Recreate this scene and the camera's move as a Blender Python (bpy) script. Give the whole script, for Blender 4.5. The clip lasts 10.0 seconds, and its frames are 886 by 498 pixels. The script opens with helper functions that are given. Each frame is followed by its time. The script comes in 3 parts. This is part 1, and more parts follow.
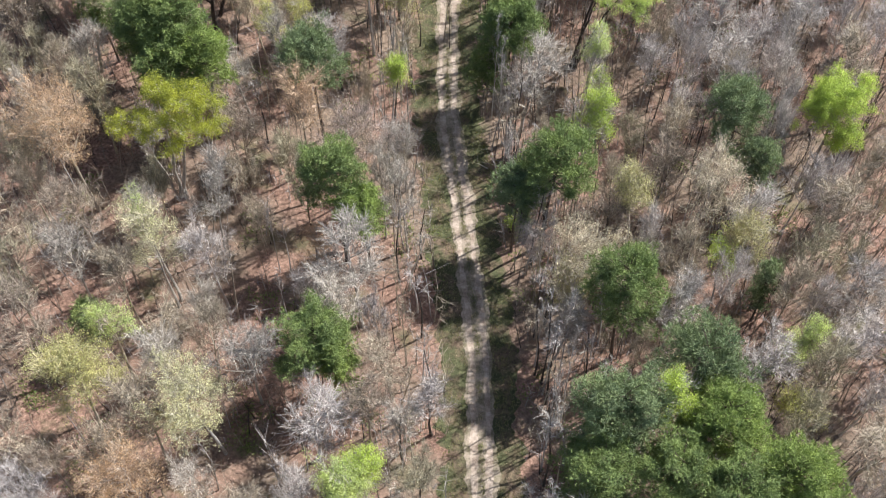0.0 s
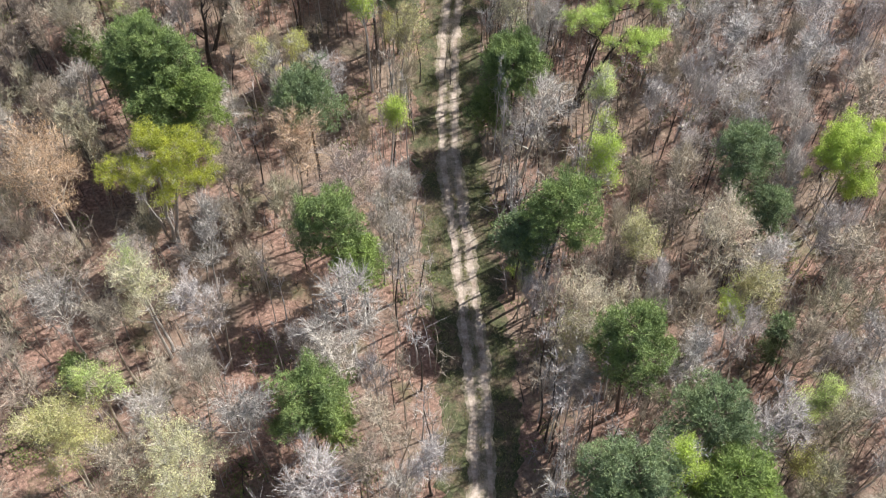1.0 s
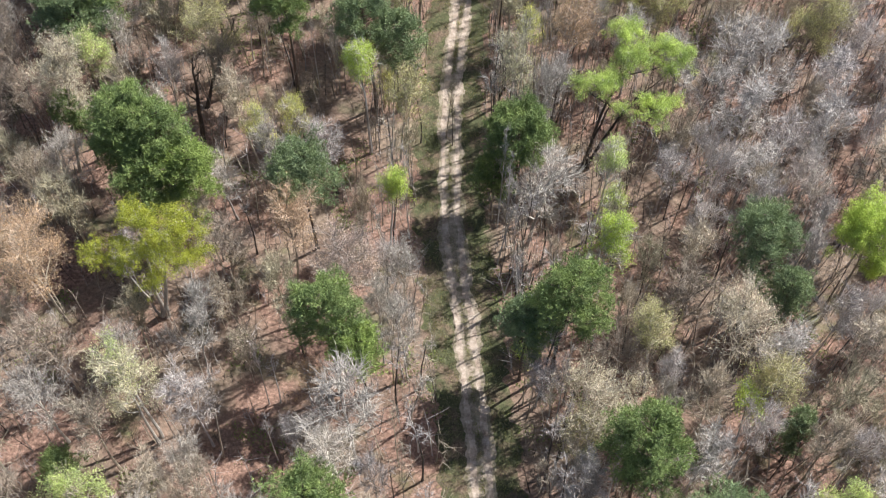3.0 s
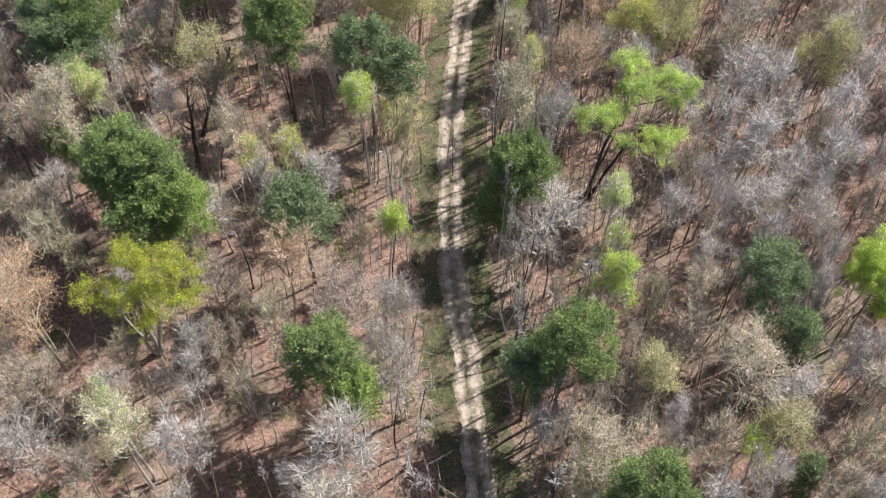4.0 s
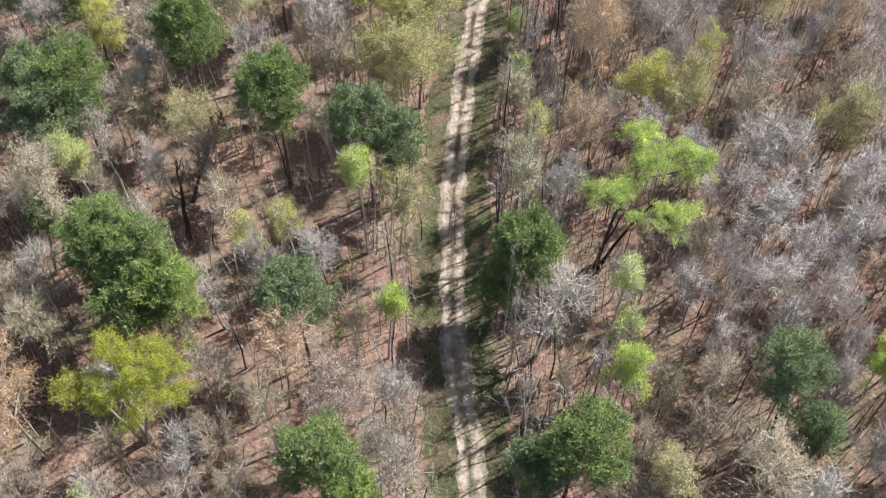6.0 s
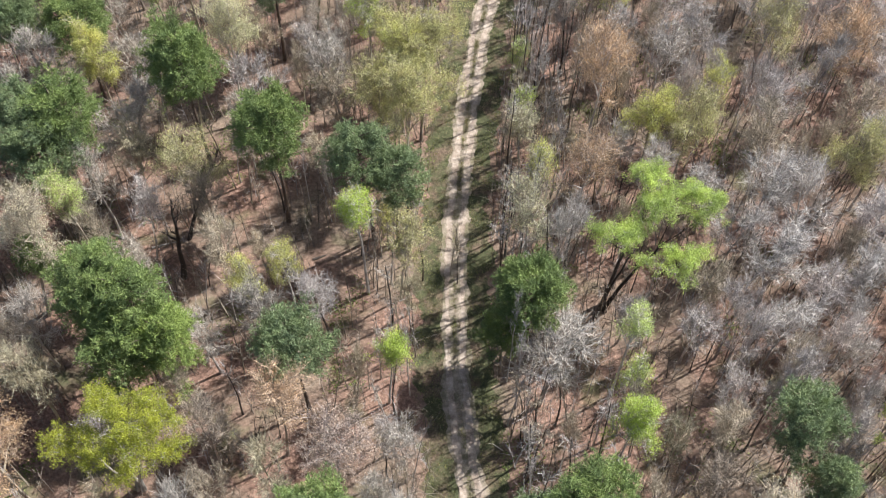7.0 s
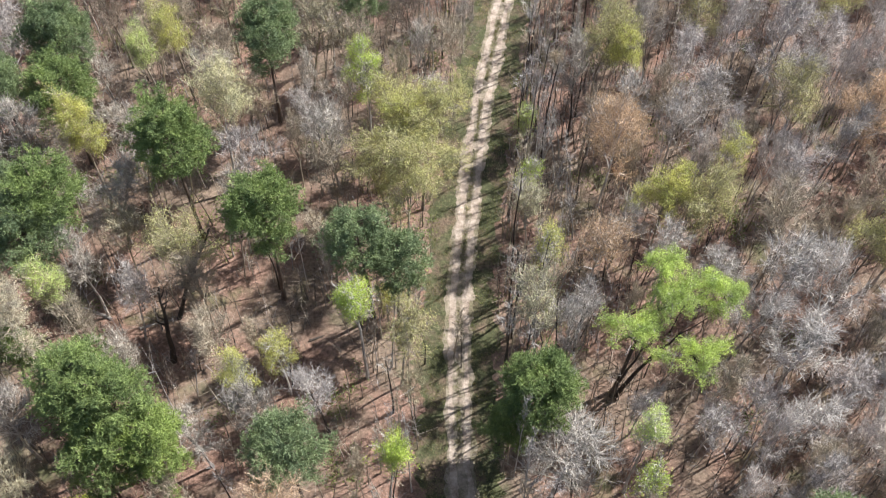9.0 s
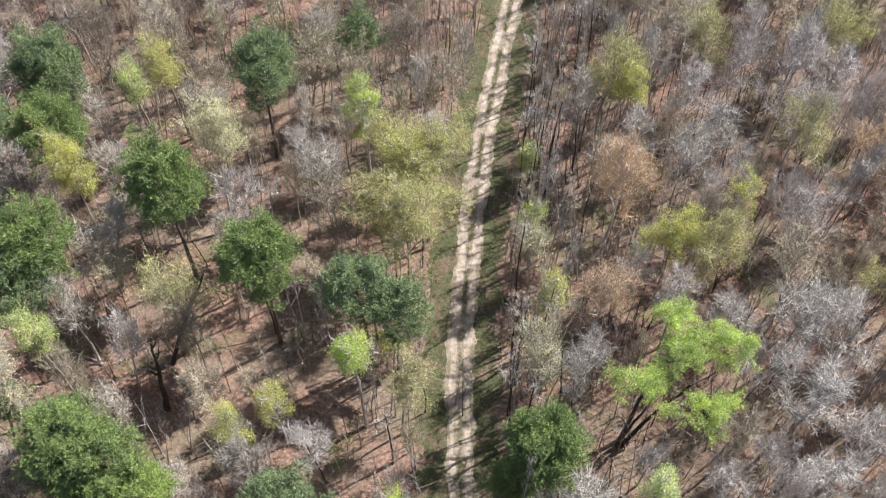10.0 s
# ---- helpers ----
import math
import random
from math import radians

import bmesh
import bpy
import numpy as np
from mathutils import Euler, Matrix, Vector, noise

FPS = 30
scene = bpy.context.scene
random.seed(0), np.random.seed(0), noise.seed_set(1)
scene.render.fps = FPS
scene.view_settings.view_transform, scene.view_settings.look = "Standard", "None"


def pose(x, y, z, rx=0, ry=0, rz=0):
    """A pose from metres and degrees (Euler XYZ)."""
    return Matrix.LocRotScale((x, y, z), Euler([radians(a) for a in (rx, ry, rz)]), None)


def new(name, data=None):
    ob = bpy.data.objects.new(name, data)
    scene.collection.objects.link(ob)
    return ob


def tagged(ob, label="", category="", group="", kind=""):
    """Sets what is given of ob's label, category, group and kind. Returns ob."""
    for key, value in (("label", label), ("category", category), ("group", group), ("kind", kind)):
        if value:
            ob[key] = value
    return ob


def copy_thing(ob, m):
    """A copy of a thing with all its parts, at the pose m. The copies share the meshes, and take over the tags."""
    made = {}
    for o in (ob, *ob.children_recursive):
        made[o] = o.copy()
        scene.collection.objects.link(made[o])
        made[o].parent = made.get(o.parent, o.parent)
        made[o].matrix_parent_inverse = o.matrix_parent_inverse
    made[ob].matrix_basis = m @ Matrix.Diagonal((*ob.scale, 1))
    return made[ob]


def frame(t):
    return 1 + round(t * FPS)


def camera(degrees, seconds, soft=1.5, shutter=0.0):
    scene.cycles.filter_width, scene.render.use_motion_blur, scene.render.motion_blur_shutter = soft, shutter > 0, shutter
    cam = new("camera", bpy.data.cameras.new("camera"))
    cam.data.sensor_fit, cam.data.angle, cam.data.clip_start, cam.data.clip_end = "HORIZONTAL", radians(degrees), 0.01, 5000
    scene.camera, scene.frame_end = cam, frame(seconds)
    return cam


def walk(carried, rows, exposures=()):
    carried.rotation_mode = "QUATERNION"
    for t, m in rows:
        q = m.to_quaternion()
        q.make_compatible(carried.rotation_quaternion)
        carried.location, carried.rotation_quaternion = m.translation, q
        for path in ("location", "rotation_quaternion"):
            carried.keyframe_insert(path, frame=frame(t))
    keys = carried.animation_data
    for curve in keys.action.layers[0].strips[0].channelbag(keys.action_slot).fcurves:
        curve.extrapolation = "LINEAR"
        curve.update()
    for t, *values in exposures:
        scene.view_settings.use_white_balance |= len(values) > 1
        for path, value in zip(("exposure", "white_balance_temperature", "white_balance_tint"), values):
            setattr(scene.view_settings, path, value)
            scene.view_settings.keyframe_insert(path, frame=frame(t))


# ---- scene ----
# The drone glides north at a steady height, looking steeply down along the forest track.
cam = camera(44.5, 10.0, soft=1.15)
EYE, TILT = 102.5, -55.7
ROWS = [
    (0.0, 0.00, 0.00, 0.00, -0.00, 0.00, -0.00),
    (0.5, -0.07, 3.23, -0.00, 0.01, -0.01, -0.03),
    (1.0, -0.17, 6.45, -0.00, -0.01, -0.02, -0.06),
    (1.5, -0.25, 9.50, -0.00, 0.01, 0.01, -0.06),
    (2.0, -0.36, 12.05, -0.01, 0.01, 0.01, -0.08),
    (2.5, -0.43, 14.23, -0.05, 0.02, 0.03, -0.10),
    (4.0, -0.50, 21.05, 0.08, 0.04, 0.01, -0.15),
    (4.5, -0.58, 23.47, 0.08, 0.03, 0.04, -0.15),
    (5.0, -0.65, 25.98, 0.11, 0.03, 0.02, -0.16),
    (5.5, -0.72, 28.50, 0.07, 0.01, 0.03, -0.19),
    (7.0, -0.93, 36.40, -0.06, 0.01, 0.07, -0.13),
    (7.5, -1.02, 39.10, -0.04, -0.00, 0.08, -0.13),
    (8.0, -1.13, 41.76, -0.07, -0.02, 0.10, -0.12),
    (8.5, -1.23, 44.37, -0.08, -0.02, 0.09, -0.12),
    (9.0, -1.31, 47.00, -0.15, -0.03, 0.09, -0.13),
    (9.5, -1.44, 49.79, -0.17, -0.05, 0.09, -0.14),
    (10.0, -1.47, 52.66, -0.22, -0.04, 0.10, -0.16),
]
walk(cam, [(t, pose(x, y, EYE + z, 90 + TILT + pitch, roll, yaw)) for t, x, y, z, yaw, pitch, roll in ROWS])

# ---- light ----
SUN_AZIMUTH, SUN_HEIGHT = 60.0, 51.0
world = bpy.data.worlds.new("sky")
scene.world = world
world.use_nodes = True
wn = world.node_tree.nodes
sky = wn.new("ShaderNodeTexSky")
sky.sky_type, sky.sun_disc = "NISHITA", False
sky.sun_elevation, sky.sun_rotation = radians(SUN_HEIGHT), radians(SUN_AZIMUTH)
wn["Background"].inputs["Strength"].default_value = 0.09
world.node_tree.links.new(sky.outputs["Color"], wn["Background"].inputs["Color"])
sun = new("sun", bpy.data.lights.new("sun", "SUN"))
sun.data.energy, sun.data.angle, sun.data.color = 5.4, radians(0.53), (0.97, 0.975, 0.97)
sun.matrix_world = pose(0, 0, 150, 90 - SUN_HEIGHT, 0, 180 - SUN_AZIMUTH)
scene.view_settings.exposure = 0.71


# ---- materials ----
def nodes_of(name, rough):
    m = bpy.data.materials.new(name)
    m.use_nodes = True
    t = m.node_tree
    b = t.nodes["Principled BSDF"]
    b.inputs["Roughness"].default_value = rough
    b.inputs["Specular IOR Level"].default_value = 0.25
    return m, t, b


def noise_tex(t, scale, detail=4.0, rough=0.55, coords="Object"):
    c = t.nodes.new("ShaderNodeTexCoord")
    n = t.nodes.new("ShaderNodeTexNoise")
    n.inputs["Scale"].default_value, n.inputs["Detail"].default_value, n.inputs["Roughness"].default_value = scale, detail, rough
    t.links.new(c.outputs[coords], n.inputs["Vector"])
    return n.outputs["Fac"]


def ramp(t, fac, *stops):
    r = t.nodes.new("ShaderNodeValToRGB")
    while len(r.color_ramp.elements) < len(stops):
        r.color_ramp.elements.new(0.5)
    for e, (at, col) in zip(r.color_ramp.elements, stops):
        e.position, e.color = at, (*col, 1)
    t.links.new(fac, r.inputs["Fac"])
    return r.outputs["Color"]


def mix(t, fac, a, b, kind="MIX"):
    m = t.nodes.new("ShaderNodeMix")
    m.data_type, m.blend_type = "RGBA", kind
    for sock, v in ((m.inputs["Factor"], fac), (m.inputs["A"], a), (m.inputs["B"], b)):
        if isinstance(v, bpy.types.NodeSocket):
            t.links.new(v, sock)
        elif isinstance(v, tuple):
            sock.default_value = (*v, 1)
        else:
            sock.default_value = v
    return m.outputs["Result"]


def bump(t, b, fac, strength, distance):
    n = t.nodes.new("ShaderNodeBump")
    n.inputs["Strength"].default_value, n.inputs["Distance"].default_value = strength, distance
    t.links.new(fac, n.inputs["Height"])
    t.links.new(n.outputs["Normal"], b.inputs["Normal"])


def shade(col, k):
    return tuple(min(1.0, c * k) for c in col)


def bark(name, col):
    """Bark and twigs: one hue, streaked along the height, a little different from tree to tree."""
    m, t, b = nodes_of(name, 0.85)
    info = t.nodes.new("ShaderNodeObjectInfo")
    geo = t.nodes.new("ShaderNodeNewGeometry")
    streak = ramp(t, noise_tex(t, 1.6), (0.3, shade(col, 0.72)), (0.7, shade(col, 1.22)))
    per_tree = ramp(t, info.outputs["Random"], (0.0, (0.74, 0.72, 0.72)), (0.5, (0.94, 0.92, 0.91)), (1.0, (1.12, 1.08, 1.04)))
    per_twig = ramp(t, geo.outputs["Random Per Island"], (0.0, (0.55, 0.54, 0.55)), (0.5, (0.9, 0.89, 0.88)), (1.0, (1.18, 1.16, 1.13)))
    stand_hue = ramp(t, noise_tex(t, 0.21, 2.0), (0.36, (0.74, 0.73, 0.73)), (0.5, (0.98, 0.97, 0.95)), (0.64, (1.18, 1.15, 1.11)))
    c = mix(t, 1.0, mix(t, 1.0, streak, per_tree, "MULTIPLY"), per_twig, "MULTIPLY")
    c = mix(t, 1.0, c, stand_hue, "MULTIPLY")
    t.links.new(c, b.inputs["Base Color"])
    return m


def foliage(name, dark, light, through_light=0.35):
    """Leaves or needles: hue varies from leaf to leaf and in clumps, and light shines through."""
    m, t, b = nodes_of(name, 0.72)
    b.inputs["Specular IOR Level"].default_value = 0.15
    geo = t.nodes.new("ShaderNodeNewGeometry")
    leaf = ramp(t, geo.outputs["Random Per Island"], (0.0, tuple(0.75 * p + 0.25 * q for p, q in zip(dark, light))), (1.0, light))
    clump = ramp(t, noise_tex(t, 0.55, 2.0), (0.35, (0.72, 0.75, 0.78)), (0.65, (1.2, 1.18, 1.05)))
    c = mix(t, 1.0, leaf, clump, "MULTIPLY")
    t.links.new(c, b.inputs["Base Color"])
    tr = t.nodes.new("ShaderNodeBsdfTranslucent")
    t.links.new(c, tr.inputs["Color"])
    ms = t.nodes.new("ShaderNodeMixShader")
    ms.inputs["Fac"].default_value = through_light
    t.links.new(b.outputs["BSDF"], ms.inputs[1])
    t.links.new(tr.outputs["BSDF"], ms.inputs[2])
    t.links.new(ms.outputs["Shader"], t.nodes["Material Output"].inputs["Surface"])
    return m


def litter_material():
    """The forest floor: copper-brown fallen leaves, patches of bare soil, moss and pale dry grass."""
    m, t, b = nodes_of("leaf_litter", 0.9)
    fine = noise_tex(t, 2.6, 9.0, 0.8)
    leaves = ramp(t, fine, (0.33, (0.055, 0.034, 0.026)), (0.5, (0.225, 0.133, 0.097)), (0.66, (0.5, 0.315, 0.238)))
    pale = ramp(t, noise_tex(t, 2.2, 9.0, 0.78), (0.34, (0.07, 0.05, 0.037)), (0.66, (0.36, 0.262, 0.19)))
    patch = ramp(t, noise_tex(t, 0.09, 3.0), (0.44, (0, 0, 0)), (0.6, (1, 1, 1)))
    c = mix(t, patch, leaves, pale)
    green = ramp(t, noise_tex(t, 3.0, 5.0, 0.7), (0.35, (0.05, 0.062, 0.028)), (0.7, (0.17, 0.18, 0.08)))
    where = ramp(t, noise_tex(t, 0.16, 4.0, 0.6), (0.56, (0, 0, 0)), (0.7, (0.8, 0.8, 0.8)))
    c = mix(t, where, c, green)
    t.links.new(c, b.inputs["Base Color"])
    bump(t, b, fine, 0.7, 0.12)
    return m


def verge_material():
    m, t, b = nodes_of("grassy_verge", 0.9)
    fine = noise_tex(t, 2.4, 9.0, 0.78)
    grass = ramp(t, fine, (0.3, (0.03, 0.033, 0.016)), (0.52, (0.082, 0.085, 0.04)), (0.72, (0.19, 0.18, 0.09)))
    dead = ramp(t, fine, (0.34, (0.055, 0.038, 0.027)), (0.66, (0.25, 0.175, 0.12)))
    where = ramp(t, noise_tex(t, 0.35, 4.0, 0.65), (0.46, (0, 0, 0)), (0.64, (1, 1, 1)))
    t.links.new(mix(t, where, grass, dead), b.inputs["Base Color"])
    bump(t, b, fine, 0.8, 0.12)
    return m


def road_material(name, dark, mid, light, litter, amount):
    """Sandy soil with drifts of dead leaves."""
    m, t, b = nodes_of(name, 0.95)
    fine = noise_tex(t, 1.8, 9.0, 0.76)
    sand = ramp(t, fine, (0.28, dark), (0.5, mid), (0.72, light))
    soil = ramp(t, noise_tex(t, 6.5, 6.0, 0.75), (0.3, shade(litter, 0.45)), (0.7, shade(litter, 1.4)))
    where = ramp(t, noise_tex(t, 0.7, 6.0, 0.7), (amount - 0.1, (0, 0, 0)), (amount + 0.1, (1, 1, 1)))
    t.links.new(mix(t, where, sand, soil), b.inputs["Base Color"])
    bump(t, b, fine, 0.6, 0.08)
    return m


BARK = {
    "grey": bark("grey_bark", (0.56, 0.535, 0.51)),
    "mauve": bark("mauve_grey_bark", (0.575, 0.54, 0.525)),
    "tan": bark("tan_bark", (0.5, 0.44, 0.35)),
    "brown": bark("brown_bark", (0.38, 0.325, 0.27)),
    "white": bark("pale_bark", (0.5, 0.47, 0.43)),
    "pine": bark("pine_bark", (0.15, 0.115, 0.095)),
    "moss": bark("mossy_bark", (0.43, 0.4, 0.29)),
    "bud_tan": bark("tan_budding_twigs", (0.63, 0.56, 0.45)),
    "bud_orange": bark("russet_budding_twigs", (0.62, 0.48, 0.36)),
    "bud_rose": bark("rosy_budding_twigs", (0.58, 0.49, 0.44)),
    "bud_cream": bark("cream_budding_twigs", (0.6, 0.57, 0.42)),
    "bud_olive": bark("olive_budding_twigs", (0.56, 0.52, 0.33)),
    "ash": bark("warm_grey_bark", (0.57, 0.53, 0.475)),
    "pale_limb": bark("bare_white_limbs", (0.64, 0.6, 0.545)),
    "dark": bark("dark_wet_bark", (0.085, 0.07, 0.06)),
}
LEAF = {
    "pine": foliage("pine_needles", (0.09, 0.14, 0.055), (0.32, 0.39, 0.15), 0.14),
    "pine_blue": foliage("dull_pine_needles", (0.11, 0.155, 0.08), (0.31, 0.37, 0.195), 0.14),
    "pine_bright": foliage("bright_pine_needles", (0.13, 0.19, 0.058), (0.38, 0.46, 0.15), 0.14),
    "yellow": foliage("yellow_green_leaves", (0.27, 0.29, 0.04), (0.5, 0.51, 0.1), 0.4),
    "lime": foliage("lime_leaves", (0.35, 0.44, 0.075), (0.59, 0.69, 0.18), 0.4),
    "lime_pale": foliage("pale_lime_leaves", (0.36, 0.45, 0.11), (0.59, 0.68, 0.235), 0.4),
    "fresh": foliage("fresh_green_leaves", (0.39, 0.46, 0.15), (0.63, 0.7, 0.29), 0.4),
    "cream": foliage("cream_buds", (0.5, 0.47, 0.27), (0.74, 0.69, 0.44), 0.4),
    "olive": foliage("olive_buds", (0.37, 0.35, 0.15), (0.61, 0.57, 0.275), 0.4),
    "orange": foliage("russet_buds", (0.42, 0.27, 0.16), (0.64, 0.44, 0.29), 0.4),
    "tan": foliage("tan_buds", (0.46, 0.4, 0.29), (0.68, 0.6, 0.46), 0.4),
    "rose": foliage("rosy_buds", (0.42, 0.31, 0.26), (0.62, 0.49, 0.42), 0.4),
    "ochre": foliage("ochre_buds", (0.42, 0.41, 0.12), (0.66, 0.64, 0.23), 0.4),
    "shrub": foliage("shrub_leaves", (0.09, 0.13, 0.035), (0.26, 0.31, 0.1)),
    "grass": foliage("grass_blades", (0.12, 0.14, 0.045), (0.34, 0.35, 0.13)),
    "straw": foliage("straw_blades", (0.28, 0.22, 0.14), (0.5, 0.41, 0.28)),
}
LITTER, VERGE = litter_material(), verge_material()
ROAD = road_material("pale_sand", (0.27, 0.21, 0.165), (0.44, 0.355, 0.285), (0.6, 0.5, 0.41), (0.25, 0.185, 0.14), 0.53)
SOIL = road_material("track_soil", (0.19, 0.15, 0.115), (0.35, 0.28, 0.22), (0.49, 0.4, 0.315), (0.18, 0.155, 0.095), 0.5)


# ---- ground, track and verges ----
def spline(y, pts):
    """A smooth curve through (y, value) points."""
    pts = sorted(pts)
    ys, vs = np.array([p[0] for p in pts], float), np.array([p[1] for p in pts], float)
    m = np.gradient(vs, ys)
    i = int(np.clip(np.searchsorted(ys, y) - 1, 0, len(ys) - 2))
    h = ys[i + 1] - ys[i]
    u = float(np.clip((y - ys[i]) / h, 0, 1))
    return ((2 * u**3 - 3 * u**2 + 1) * vs[i] + (u**3 - 2 * u**2 + u) * h * m[i] + (3 * u**2 - 2 * u**3) * vs[i + 1] + (u**3 - u**2) * h * m[i + 1])


TRACK = [(-60, 3.0), (10, 3.7), (45, 3.9), (58, 3.7), (66, 3.05), (74, 2.35), (81.5, 1.5), (90, 0.75), (100, 0.6), (109, 0.75), (117, 1.35), (125, 2.15), (132, 2.9), (139, 3.75), (145, 4.85), (151, 5.9), (158, 7.15), (164, 8.3), (185, 12), (260, 22)]


def track_x(y):
    return spline(y, TRACK)


def link(name, verts, faces, materials, parent=None, label="", slots=None, smooth=False):
    me = bpy.data.meshes.new(name)
    me.from_pydata(verts, [], faces)
    for m in materials if isinstance(materials, (list, tuple)) else [materials]:
        me.materials.append(m)
    if slots is not None:
        me.polygons.foreach_set("material_index", slots)
    if smooth:
        me.shade_smooth()
    ob = new(name, me)
    ob.parent = parent
    return tagged(ob, label)


def relief(x, y):
    """The forest floor's gentle rise and fall, level along the track."""
    d = abs(x - track_x(y))
    k = min(1.0, max(0.0, (d - 5) / 12))
    return k * (0.5 * noise.noise(Vector((x * 0.045, y * 0.045, 3))) + 0.10 * noise.noise(Vector((x * 0.35, y * 0.35, 8))))


def build_ground():
    xs = [-3000, -900, -300, -160] + list(np.arange(-100, 101, 2.0)) + [160, 300, 900, 3000]
    ys = [-3000, -900, -300, -100] + list(np.arange(-40, 241, 2.0)) + [300, 500, 1200, 3000]
    verts = [(x, y, relief(x, y) if abs(x) <= 100 and -40 <= y <= 240 else 0.0) for y in ys for x in xs]
    w = len(xs)
    faces = [(j * w + i, j * w + i + 1, (j + 1) * w + i + 1, (j + 1) * w + i) for j in range(len(ys) - 1) for i in range(w - 1)]
    tagged(link("ground", verts, faces, LITTER, smooth=True), "forest floor of copper-brown fallen leaves", "ground", kind="structure")


def strip(name, material, across, step, label, category, ragged):
    """A band along the track from its cross-section [(offset, height)], with ragged outer edges."""
    verts, faces, n = [], [], len(across)
    ys = np.arange(-30, 240, step)
    for y in ys:
        for i, (dx, z) in enumerate(across):
            edge = ragged if i in (0, n - 1) else ragged * 0.15
            wob = edge * (noise.noise(Vector((dx, y * 0.28, 1))) + 0.7 * noise.noise(Vector((dx, y * 1.1, 5))) + 0.3 * noise.noise(Vector((dx, y * 3.1, 7))))
            verts.append((track_x(y) + dx + wob, y, z + 0.02 * noise.noise(Vector((dx * 2, y * 0.9, 2))) * (0 < i < n - 1)))
    for j in range(len(ys) - 1):
        faces += [(j * n + i, j * n + i + 1, (j + 1) * n + i + 1, (j + 1) * n + i) for i in range(n - 1)]
    return tagged(link(name, verts, faces, material, smooth=True), label, category, kind="structure")


build_ground()
strip("verge", VERGE, [(-4.2, 0.004), (-3.0, 0.03), (-1.6, 0.03), (0, 0.03), (1.5, 0.03), (2.9, 0.03), (4.0, 0.004)], 0.4, "grassy verge with dead leaves along the track", "verge", 1.5)
strip("dirt_track", SOIL, [(-1.5, 0.034), (-1.2, 0.05), (-0.8, 0.04), (-0.4, 0.07), (0, 0.085), (0.4, 0.07), (0.8, 0.04), (1.2, 0.05), (1.5, 0.034)], 0.25, "two-rut dirt track of brown sandy soil", "dirt track", 0.45)
strip("wheel_rut", ROAD, [(-1.1, 0.056), (-0.76, 0.052), (-0.4, 0.078)], 0.25, "pale sandy wheel rut of a dirt track", "wheel rut", 0.3)
strip("wheel_rut", ROAD, [(0.4, 0.078), (0.76, 0.052), (1.1, 0.056)], 0.25, "pale sandy wheel rut of a dirt track", "wheel rut", 0.3)


